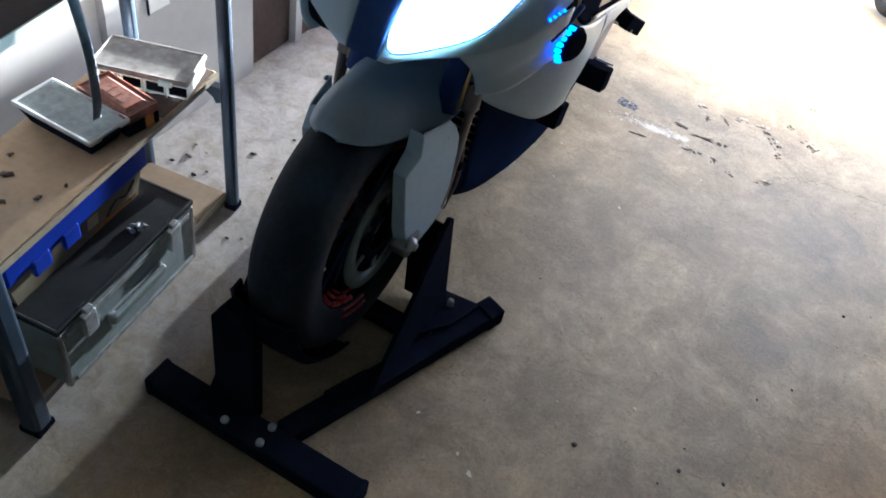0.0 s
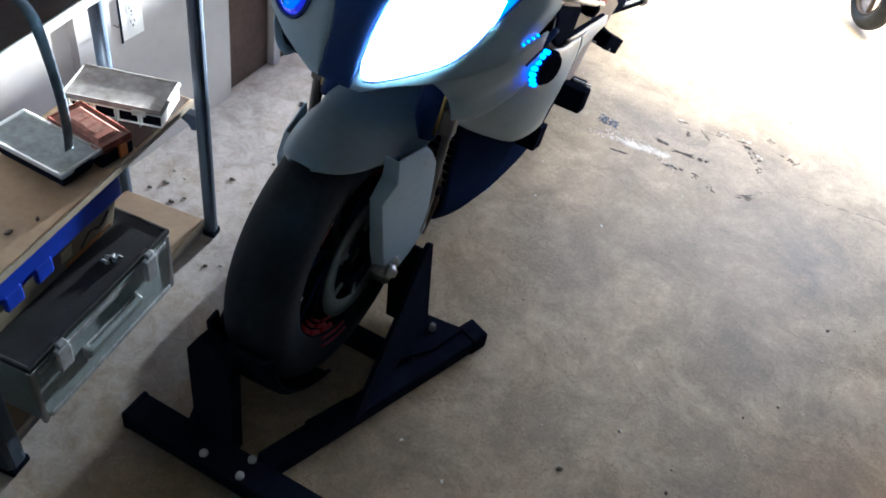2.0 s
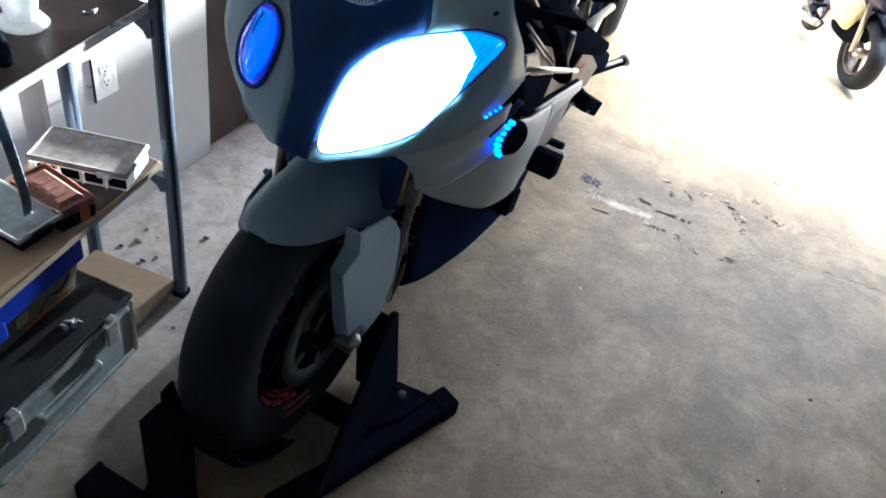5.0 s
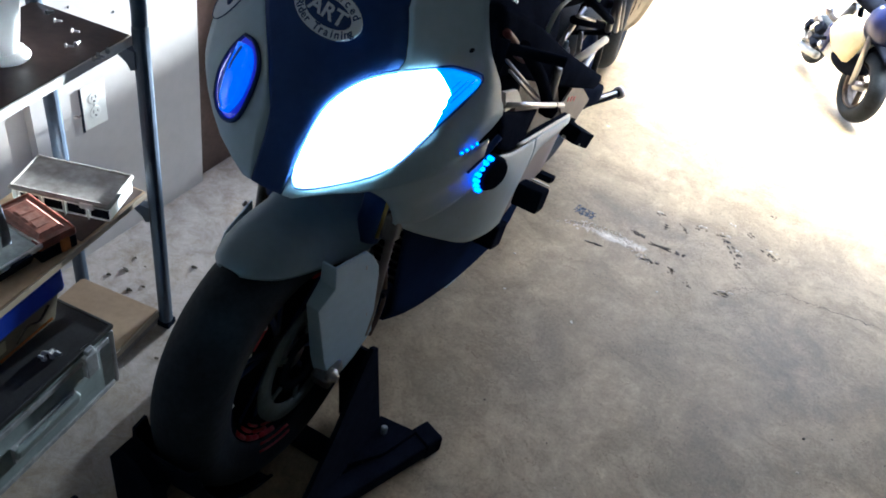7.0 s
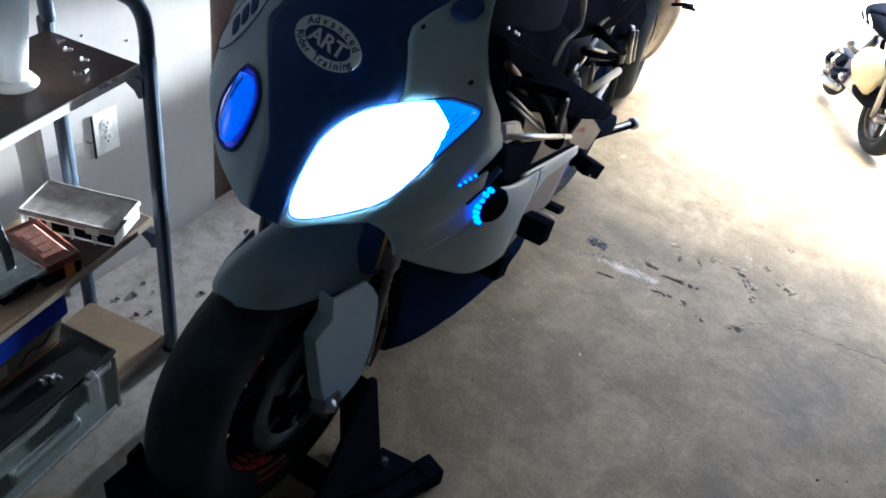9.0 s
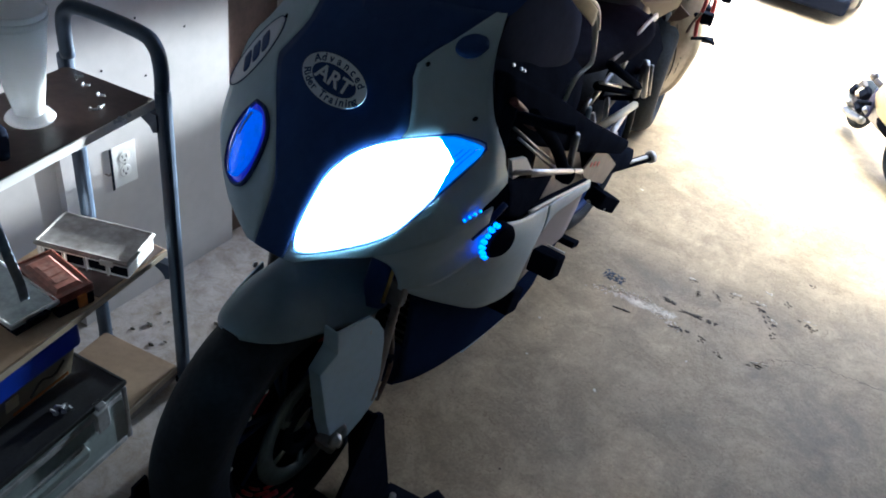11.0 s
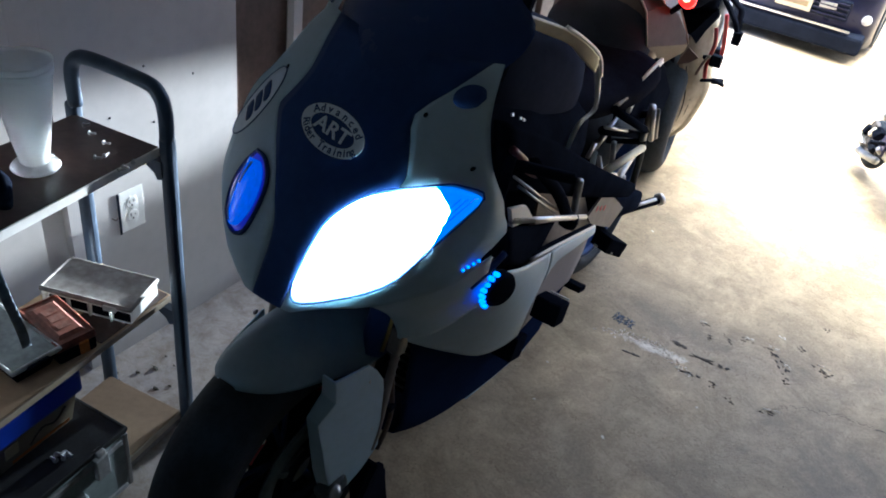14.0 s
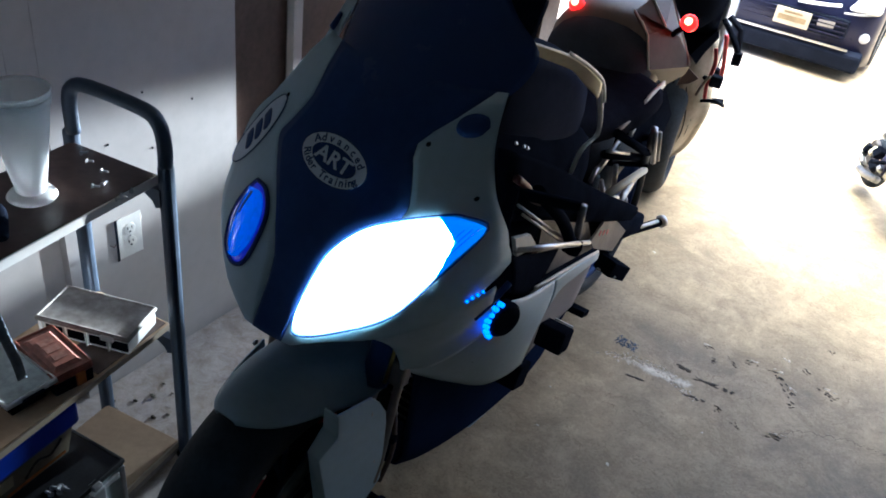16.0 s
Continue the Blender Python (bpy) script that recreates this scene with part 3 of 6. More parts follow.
bp("headlight_rim", nose_rim([(0.032, 0.806), (0.049, 0.781), (0.11, 0.801), (0.168, 0.832), (0.2, 0.885), (0.232, 0.955), (0.2, 0.976), (0.165, 0.972), (0.09, 0.948), (0.044, 0.902), (0.033, 0.85)], 0.0018), NAVY, label="black headlight rim")
EYEL = [(-0.165, 0.915), (-0.188, 0.885), (-0.2, 0.845), (-0.18, 0.815), (-0.14, 0.807), (-0.108, 0.818), (-0.097, 0.85), (-0.1, 0.895), (-0.13, 0.918)]
bl = bp("round_lens", nose_patch(EYEL, 0.003, 0.012), BLUELENS, label="deep blue round lens with a faint glow of its own")
bp("inner_glow", nose_patch([(-0.158, 0.905), (-0.163, 0.87), (-0.152, 0.825), (-0.125, 0.818), (-0.106, 0.85), (-0.108, 0.89), (-0.13, 0.91)], 0.0155, 0.003, 4), LENSGLOW, bl, "brighter glowing patch inside the blue lens")
# Highlights inside the lens, laid on as two pale tubes.
bp("lens_glint", tube([nose(u, z, 0.0175) for u, z in ((-0.157, 0.895), (-0.16, 0.865), (-0.153, 0.832), (-0.135, 0.82))], 0.0016, 6, 4), GLASSY, bl, "pale strip standing for a highlight in the lens")
bp("lens_glint", tube([nose(u, z, 0.0185) for u, z in ((-0.14, 0.905), (-0.147, 0.885), (-0.15, 0.868))], 0.0022, 6, 4), GLASSY, bl, "pale strip standing for a highlight in the lens")
bp("lens_rim", nose_rim(EYEL, 0.004), NAVY, bl, "dark lens rim")

for u, z in ((0.112, 1.062), (0.205, 1.0), (-0.2, 1.03)):
    bp("screw", nose_patch([(u + 0.0034 * math.cos(q), z + 0.0034 * math.sin(q)) for q in (0.0, 1.05, 2.1, 3.14, 4.19, 5.24)], 0.001, 0.002, 2), BLACK, label="small dark cowl screw")

# windscreen
rows = []
for z, u0, u1 in ((1.075, -0.12, 0.115), (1.115, -0.138, 0.163), (1.15, -0.152, 0.186), (1.19, -0.16, 0.184), (1.235, -0.155, 0.14), (1.275, -0.13, 0.105), (1.3, -0.09, 0.07)):
    rows.append([(u, 1.37 + (z - 1.12) * 0.8 + 3.0 * u * u, z) for u in [u0 + (u1 - u0) * k / 8 for k in range(9)]])
bp("windscreen", shell(rows, 0.004, 3, 3), SMOKE, label="dark smoked windscreen")
inner = [(-0.158, 1.395, 1.06), (-0.17, 1.435, 1.095), (-0.164, 1.475, 1.155), (-0.156, 1.53, 1.22), (-0.145, 1.59, 1.28)]
rows = [[(u - k * 0.02, y + k * 0.008, z - k * 0.01) for u, y, z in inner] for k in (0, 1, 2)]
ext = bp("cowl_strip", shell(rows, 0.004, 3, 3), WHITE, label="pale cowl strip beside the screen")
for y, z, u in ((1.405, 1.052, -0.182), (1.478, 1.145, -0.186)):
    bp("slot", box((0.006, 0.035, 0.012), (u, y, z), (38, 0, 0), bevel=0.002), NAVY, ext, "dark slot", smooth=False)
for sgn in (1, -1):
    mr = bp("mirror_blank", nose_patch([(sgn * (0.158 + 0.022 * math.cos(a)), 1.094 + 0.016 * math.sin(a)) for a in (0.0, 0.9, 1.8, 2.7, 3.6, 4.5, 5.4)], 0.003, 0.004, 3), NAVY, label="dark oval blanking plate") if sgn > 0 else None


# Added panel that hides the bright gap beside the screen.
bp("screen_backing", box((0.26, 0.02, 0.3), (-0.01, 1.6, 1.1), (-28, 0, 0), bevel=0.006), BLACK, label="black panel added to close the bright gap behind the screen", smooth=False)

# stickers
def sticker_text(text, size, place):
    cu = bpy.data.curves.new("text", "FONT")
    cu.body, cu.size, cu.align_x, cu.align_y, cu.extrude, cu.offset = text, size, "CENTER", "CENTER", 0.0003, size * 0.022
    ob = bpy.data.objects.new("text", cu)
    scene.collection.objects.link(ob)
    me = bpy.data.meshes.new_from_object(ob.evaluated_get(bpy.context.evaluated_depsgraph_get()))
    me.transform(place)
    bpy.data.objects.remove(ob)
    return me


def merge(meshes):
    bm = bmesh.new()
    for me in meshes:
        bm.from_mesh(me)
        bpy.data.meshes.remove(me)
    return bm


sc = nose(-0.012, 1.006, 0.0)
ex = Vector((1, 0.0, 0)).normalized()
ey = Vector((0, 0.58, 0.815)).normalized()
ez = ex.cross(ey)
STK = Matrix.Translation(sc + ez * 0.0095) @ Matrix((ex, ey, ez)).transposed().to_4x4() @ pose(0, 0, 0, 0, 0, -9)


def stk(bm, lift=0.0):
    bmesh.ops.transform(bm, matrix=STK @ Matrix.Translation((0, 0, lift)), verts=bm.verts)
    return bm


def ellipse(a, b, n=40):
    return [(a * math.cos(2 * math.pi * i / n), b * math.sin(2 * math.pi * i / n), 0) for i in range(n)]


st = bp("sticker", stk(slab(ellipse(0.066, 0.0375), 0.001)), STICKER, label="white oval sticker lettered Advanced ART Rider Training", smooth=False)
bp("sticker_field", stk(slab(ellipse(0.046, 0.0215), 0.0006), 0.001), NAVY, st, "black oval field", smooth=False)
bp("lettering", stk(merge([sticker_text("ART", 0.031, Matrix.Diagonal((1.25, 1.1, 1, 1)))]), 0.0019), STICKER, st, "white letters", smooth=False)
letters = []
for text, a0, a1, r, flip in (("Advanced", 148, 32, 1, 0), ("Rider Training", 200, 340, 1, 180)):
    for i, ch in enumerate(text):
        if ch == " ":
            continue
        a = radians(a0 + (a1 - a0) * i / (len(text) - 1))
        px, py = 0.0558 * math.cos(a), 0.0292 * math.sin(a)
        turn = math.degrees(math.atan2(py / 0.0292 ** 2, px / 0.0558 ** 2)) - 90 + flip
        letters.append(sticker_text(ch, 0.0178, pose(px, py, 0, 0, 0, turn)))
bp("small_lettering", stk(merge(letters), 0.0012), NAVY, st, "black letters round the rim", smooth=False)
# second oval on the left cowl side
OVAL = [(-0.249 + 0.092 * 0.587 * math.cos(q) + 0.026 * 0.81 * math.sin(q), 0.952 + 0.092 * 0.81 * math.cos(q) - 0.026 * 0.587 * math.sin(q)) for q in [math.pi * k / 6 for k in range(12)]]
sd = bp("side_sticker", nose_patch(OVAL, 0.0015, 0.001, 4), STICKER, label="white oval sticker with a black outline")
bp("sticker_outline", nose_rim(OVAL, 0.0012, 0.0015), NAVY, sd, "black outline")
for k in (-1, 0, 1):
    cu, cz = -0.249 + k * 0.03 * 0.587, 0.952 + k * 0.03 * 0.81
    bar = [(cu + s * 0.587 + t * 0.81, cz + s * 0.81 - t * 0.587) for s, t in ((-0.011, -0.012), (0.011, -0.012), (0.011, 0.012), (-0.011, 0.012))]
    bp("sticker_bar", nose_patch(bar, 0.0028, 0.0006, 3), NAVY, sd, "plain black bar for lettering")

# side fairings
RIGHT_SIDE = [
    (1.288, [(0.715, 0.158), (0.70, 0.154), (0.685, 0.151), (0.672, 0.15), (0.66, 0.148)]),
    (1.345, [(0.772, 0.222), (0.735, 0.203), (0.69, 0.182), (0.65, 0.168), (0.612, 0.16)]),
    (1.420, [(0.79, 0.262), (0.755, 0.258), (0.70, 0.24), (0.63, 0.213), (0.56, 0.186)]),
    (1.500, [(0.76, 0.265), (0.725, 0.267), (0.67, 0.262), (0.59, 0.24), (0.512, 0.214)]),
    (1.580, [(0.734, 0.261), (0.695, 0.266), (0.63, 0.264), (0.56, 0.25), (0.492, 0.23)]),
    (1.645, [(0.717, 0.26), (0.69, 0.262), (0.645, 0.258), (0.57, 0.245), (0.482, 0.233)])]
LEFT_SIDE = [
    (1.355, [(0.73, 0.258), (0.69, 0.283), (0.645, 0.291), (0.605, 0.284), (0.588, 0.262)]),
    (1.500, [(0.785, 0.266), (0.75, 0.268), (0.68, 0.262), (0.59, 0.24), (0.588, 0.214)]),
    (1.600, [(0.735, 0.259), (0.69, 0.267), (0.61, 0.266), (0.588, 0.255), (0.588, 0.235)])]
# the thin blade that runs back from the fairing, and the receding panel under it
BLADE = [(1.647, [(0.716, 0.26), (0.69, 0.262), (0.648, 0.258)]), (1.70, [(0.704, 0.258), (0.688, 0.26), (0.667, 0.258)]),
         (1.80, [(0.673, 0.253), (0.661, 0.255), (0.644, 0.253)]), (1.952, [(0.622, 0.243), (0.614, 0.244), (0.606, 0.243)])]
REAR_PANEL = [[(0.25, 1.70, 0.664), (0.25, 1.645, 0.64), (0.238, 1.65, 0.58), (0.224, 1.68, 0.47)],
              [(0.243, 1.83, 0.632), (0.228, 1.835, 0.585), (0.214, 1.85, 0.51), (0.203, 1.87, 0.43)],
              [(0.238, 1.935, 0.604), (0.215, 2.01, 0.532), (0.2, 2.03, 0.446), (0.19, 2.035, 0.39)]]


def side(sgn):
    return shell([[(sgn * u, y, z) for z, u in r] for y, r in (RIGHT_SIDE if sgn > 0 else LEFT_SIDE)], -0.004 * sgn, 3, 4)


for sgn in (1, -1):
    sf = bp("side_fairing", side(sgn), WHITE, label="white painted side fairing")
    bp("fairing_blade", shell([[(sgn * u, y, z) for z, u in r] for y, r in BLADE], -0.005 * sgn, 3, 3), WHITE, label="narrow white fairing blade")
    bp("rear_panel", shell([[(sgn * u, y, z) for u, y, z in r] for r in REAR_PANEL], -0.004 * sgn, 3, 3), GREYP, label="dull grey lower fairing panel")
    # vent slot with blue lamps, and the ring lamp
    if sgn > 0:
        bm = tube([(0.244, 1.345, 0.79), (0.257, 1.372, 0.815), (0.266, 1.41, 0.84)], 0.006, 8, 4)
        bp("vent_slot", bm, NAVY, sf, "dark slanted vent slot")
        for k in range(4):
            bp("led", lathe([(0.0024, 0), (0.0024, 0.003)], 8, m=pose(0.243 + 0.0043 * k, 1.308 + 0.0085 * k, 0.847 + 0.004 * k, 0, 75, -30)), LEDGLOW, sf, "small lit blue lamp")
        base = Matrix.Translation((0.2645, 1.418, 0.757)) @ Matrix((Vector((0.35, 0.9, -0.1)).normalized(), Vector((0, 0.1, 1)).normalized(), Vector((0.9, -0.38, 0.2)).normalized())).transposed().to_4x4()
        pod = bp("ring_lamp", lathe([(0.0355, -0.014), (0.0355, 0.004), (0.033, 0.006), (0.031, 0.011), (0.026, 0.013), (0.012, 0.013), (0.0, 0.011)], 32, m=base), BLACK, label="round black lamp with a lit blue half ring")
        for k in range(7):
            a = radians(116 + 18 * k)
            bp("led", lathe([(0.0048, -0.006), (0.0048, 0.004), (0.003, 0.006)], 10, m=base @ pose(0.04 * math.cos(a), 0.04 * math.sin(a), 0.005)), LEDGLOW, pod, "lit blue lamp")
    # dark belly pan below
    st = [(1.340, [(0.62, 0.148), (0.48, 0.146), (0.36, 0.136), (0.35, 0.0)]),
          (1.45, [(0.575, 0.185), (0.44, 0.168), (0.30, 0.14), (0.285, 0.0)]),
          (1.62, [(0.51, 0.205), (0.36, 0.175), (0.235, 0.14), (0.215, 0.0)]),
          (1.86, [(0.44, 0.2), (0.30, 0.175), (0.19, 0.14), (0.17, 0.0)]),
          (2.03, [(0.39, 0.186), (0.28, 0.16), (0.17, 0.13), (0.15, 0.0)])]
    bp("belly_pan", shell([[(sgn * u, y, z) for z, u in r] for y, r in st], -0.004 * sgn, 3, 4), BELLY, label="gloss dark belly pan")
    bp("pan_trim", tube([(sgn * 0.147, 1.64, 0.232), (sgn * 0.15, 1.9, 0.19), (sgn * 0.135, 2.03, 0.172)], 0.004, 6, 4), WHITE, label="white trim line")
rows = [[(0.135, 1.190, 0.792), (0.180, 1.226, 0.808), (0.225, 1.281, 0.824), (0.263, 1.362, 0.858)],
        [(0.138, 1.262, 0.728), (0.186, 1.280, 0.746), (0.228, 1.318, 0.775), (0.257, 1.372, 0.815)],
        [(0.146, 1.278, 0.695), (0.180, 1.308, 0.703), (0.216, 1.345, 0.735), (0.252, 1.395, 0.772)],
        [(0.151, 1.286, 0.664), (0.180, 1.332, 0.655), (0.214, 1.372, 0.685), (0.249, 1.420, 0.735)]]
bp("lower_cowl", shell(rows, 0.004, 4, 4), WHITE, label="white painted cowl under the headlight")
for sgn in (1, -1):
    rows = [[(sgn * 0.248, 1.43, 0.875), (sgn * 0.244, 1.55, 0.818), (sgn * 0.236, 1.70, 0.752)],
            [(sgn * 0.256, 1.445, 0.84), (sgn * 0.252, 1.53, 0.785), (sgn * 0.248, 1.63, 0.738)],
            [(sgn * 0.257, 1.45, 0.79), (sgn * 0.257, 1.51, 0.752), (sgn * 0.256, 1.575, 0.735)]]
    # Dark outline above the blade, laid on as a black strip.
    bp("edge_line", tube([(sgn * 0.25, 1.57, 0.742), (sgn * 0.247, 1.70, 0.707), (sgn * 0.236, 1.94, 0.63)], 0.006, 6, 4), BLACK, label="dark line laid along the blade")
    # Bright line on the blade's edge, put in as a white strip.
    bp("blade_highlight", tube([(sgn * 0.259, 1.56, 0.744), (sgn * 0.256, 1.70, 0.706), (sgn * 0.243, 1.955, 0.624)], 0.004, 6, 4), PLATE, label="blade edge highlight laid on as a white strip")
    bp("inner_panel", shell(rows, -0.004 * sgn, 3, 3), BLACK, label="dark inner fairing panel")
# The fairing's dark inside, put in as a flat black sheet.
bp("fairing_shade", slab([(-0.262, 1.372, 0.716), (-0.282, 1.372, 0.68), (-0.286, 1.372, 0.62), (-0.276, 1.372, 0.602), (-0.25, 1.372, 0.59), (-0.12, 1.372, 0.59), (-0.12, 1.372, 0.80), (-0.2, 1.372, 0.84)], 0.004, direction=(0, 1, 0)), BLACK, label="black sheet standing for the fairing's shaded inside", smooth=False)
# Added sheet that stops door light leaking onto the fender.
bp("nose_light_block", box((0.44, 0.006, 0.36), (0, 1.455, 0.80), (-8, 0, 0)), BLACK, label="black sheet added to block light under the nose", smooth=False)
# radiator behind the wheel
rad = bp("radiator", box((0.3, 0.03, 0.3), (0, 1.47, 0.52), (-12, 0, 0), bevel=0.006), BLACK, smooth=False)
for k in range(14):
    bp("fin", box((0.28, 0.004, 0.004), (0, 1.45 + 0.0042 * k - 0.03, 0.40 + 0.019 * k)), ALU, rad, smooth=False)

# front wheel
AX = Vector((0, 1.155, 0.352))
WHEEL = Matrix.Translation(AX) @ Matrix.Rotation(radians(90), 4, "Y")
prof = []
for k in range(17):
    a = radians(-100 + 200 * k / 16)
    prof.append((0.245 + 0.055 * math.cos(a), 0.068 * math.sin(a)))
fw = bp("front_wheel", lathe([(0.178, -0.044), (0.190, -0.05), (0.194, -0.034), (0.172, -0.018), (0.172, 0.018), (0.194, 0.034), (0.190, 0.05), (0.178, 0.044)], 56, m=WHEEL, closed=True), BLACK, label="black wheel rim")
tyre = bp("tyre", lathe([(0.188, -0.046), (0.194, -0.054), (0.205, -0.059), (0.220, -0.063)] + prof + [(0.220, 0.063), (0.205, 0.059), (0.194, 0.054), (0.188, 0.046)], 72, m=WHEEL, closed=True), RUBBER, fw, "worn black road tyre")
for s in range(5):
    a = 2 * math.pi * s / 5 + 0.4
    c, d = math.cos(a), math.sin(a)
    for off in (-0.16, 0.16):
        c2, d2 = math.cos(a + off), math.sin(a + off)
        bp("spoke", tube([AX + Vector((0, c * 0.03, d * 0.03)), AX + Vector((0, c2 * 0.178, d2 * 0.178))], 0.011, 6, taper=0.008), NAVY, fw)
# Added disc: the dark inside of the wheel made as a solid sheet.
bp("wheel_shade_disc", lathe([(0.03, -0.006), (0.175, -0.004), (0.175, 0.004), (0.03, 0.006)], 40, m=WHEEL, closed=True), BLACK, fw, "dark disc added for the wheel's shaded inside")
bp("hub", lathe([(0.03, -0.05), (0.035, -0.03), (0.035, 0.03), (0.03, 0.05)], 20, m=WHEEL), ALU, fw)
# Tape stripes, plus arcs standing for the red reflections in the wheel.
for a0, rr, th in ((200, 0.183, 0.006), (218, 0.183, 0.006), (236, 0.183, 0.006), (204, 0.168, 0.004), (225, 0.168, 0.004), (210, 0.156, 0.003), (232, 0.156, 0.003), (20, 0.183, 0.006), (60, 0.183, 0.006), (120, 0.183, 0.006), (300, 0.183, 0.006)):
    pts = [AX + Vector((0.046, rr * math.cos(radians(a0 + k * 3.8)), rr * math.sin(radians(a0 + k * 3.8)))) for k in range(5)]
    bp("rim_tape_and_glint", tube(pts, th, 6), RED, fw, "red rim stripe and its glints")
for rr, x in ((0.197, 0.0555), (0.211, 0.0615)):
    pts = [AX + Vector((x, rr * math.cos(radians(236 + k * 4)), rr * math.sin(radians(236 + k * 4)))) for k in range(8)]
    bp("rim_tape_and_glint", tube(pts, 0.0028, 6), RED, fw, "red rim stripe and its glints")
for a0 in (122, 138, 169):
    p = AX + Vector((0.0525, 0.196 * math.cos(radians(a0)), 0.196 * math.sin(radians(a0))))
    bp("sidewall_mark", box((0.003, 0.015, 0.009), p, (a0 + 35, 0, 0), bevel=0.001), PLATE, fw, "pale sidewall mark", smooth=False)
for sgn in (1, -1):
    M = Matrix.Translation(AX + Vector((sgn * 0.066, 0, 0))) @ Matrix.Rotation(radians(90), 4, "Y")
    disc = bp("brake_disc", lathe([(0.098, -0.0025), (0.135, -0.0025), (0.135, 0.0025), (0.098, 0.0025)], 48, m=M, closed=True), DISC, fw, "dull steel brake disc")
    bp("disc_carrier", lathe([(0.045, -0.004), (0.07, -0.002), (0.07, 0.002), (0.045, 0.004)], 32, m=M, closed=True), BLACK, fw)
    for k in range(6):
        q = radians(60 * k + 20)
        bp("carrier_arm", box((0.005, 0.034, 0.014), AX + Vector((sgn * 0.066, 0.084 * math.cos(q), 0.084 * math.sin(q))), (60 * k + 20, 0, 0), bevel=0.002), DISC, disc, smooth=False)
    # fork leg, guard and caliper
    fk = bp("fork_leg", tube([(sgn * 0.092, 1.195, 0.36), (sgn * 0.095, 1.27, 0.56), (sgn * 0.1, 1.34, 0.75), (sgn * 0.1, 1.43, 1.0)], 0.019, 14), ALU, label="alloy fork leg")
    # Tube coloured dark; a thin gold strip stands for its highlight.
    bp("fork_tube", tube([(sgn * 0.1, 1.285, 0.60), (sgn * 0.1, 1.345, 0.765)], 0.0265, 14), NAVY, fk, "dark fork tube")
    bp("fork_highlight", tube([(sgn * 0.124, 1.282, 0.615), (sgn * 0.124, 1.335, 0.76)], 0.005, 8), GOLD, fk, "gold strip standing for the fork tube's highlight")
    bp("brake_hose", tube([(sgn * 0.138, 1.285, 0.36), (sgn * 0.15, 1.3, 0.45), (sgn * 0.142, 1.3, 0.56), (sgn * 0.128, 1.315, 0.66)], 0.005, 8, 4), STUD, fk, "brown brake hose")
    bp("axle_clamp", box((0.04, 0.06, 0.04), (sgn * 0.118, 1.168, 0.342), (20, 0, 0), bevel=0.008), ALU, fk, smooth=False)
    bp("axle_nut", lathe([(0.016, 0), (0.016, 0.012), (0.009, 0.016), (0.009, 0.02)], 12, m=pose(sgn * 0.13, 1.155, 0.352, 0, 90 * sgn, 0)), STEEL, fk)
    bp("fork_slider", tube([(sgn * 0.146, 1.30, 0.63), (sgn * 0.145, 1.283, 0.54), (sgn * 0.143, 1.268, 0.44), (sgn * 0.14, 1.255, 0.39)], 0.009, 10, 3), ENGINE, fk, "dusty pale fork slider")
    bp("slider_clamp", box((0.03, 0.03, 0.05), (sgn * 0.142, 1.305, 0.635), (-14, 0, 0), bevel=0.006), ENGINE, fk, "dusty pale clamp", smooth=False)
    bp("hose_clip", box((0.012, 0.018, 0.014), (sgn * 0.152, 1.293, 0.48), bevel=0.003), BLACK, fk, smooth=False)
    cal = bp("caliper", box((0.045, 0.07, 0.12), (sgn * 0.09, 1.285, 0.42), (-22, 0, 0), bevel=0.012), BLACK, label="black brake caliper", smooth=False)
    for dz in (-0.03, 0.03):
        bp("bolt", lathe([(0.007, 0), (0.007, 0.006)], 8, m=pose(sgn * 0.112, 1.285 + dz * 0.35, 0.42 + dz, 0, 90 * sgn, 0)), STEEL, cal)
    g = ((0.630, 0.094, 1.157, 1.155, 1.225), (0.607, 0.092, 1.160, 1.157, 1.245), (0.575, 0.088, 1.164, 1.158, 1.262),
         (0.545, 0.088, 1.127, 1.122, 1.266), (0.395, 0.092, 1.146, 1.147, 1.268), (0.350, 0.096, 1.155, 1.159, 1.232), (0.325, 0.10, 1.159, 1.167, 1.200))
    gm = shell([[(sgn * u0, y0, z), (sgn * (0.112 + 0.236 * (y1 - 1.125)), y1, z), (sgn * (0.112 + 0.236 * (y2 - 1.125)), y2, z)] for z, u0, y0, y1, y2 in (g if sgn > 0 else g[2:])], 0.005 * sgn, 1, 1)
    bmesh.ops.recalc_face_normals(gm, faces=gm.faces)
    bmesh.ops.bevel(gm, geom=[e for e in gm.edges if len(e.link_faces) == 2 and e.calc_face_angle(0) > 0.5], offset=0.0018, segments=2, affect="EDGES", profile=0.5)
    gd = bp("fork_guard", gm, WHITE, label="white folded-edge fork guard", smooth=False)
    for y, z, u in ((1.232, 0.588, 0.138), (1.25, 0.455, 0.142), (1.19, 0.36, 0.128)):
        bp("bolt", lathe([(0.006, 0), (0.006, 0.004)], 8, m=pose(sgn * u, y, z, 0, 90 * sgn, 0)), STEEL, gd, smooth=False)

# front fender
rows = []
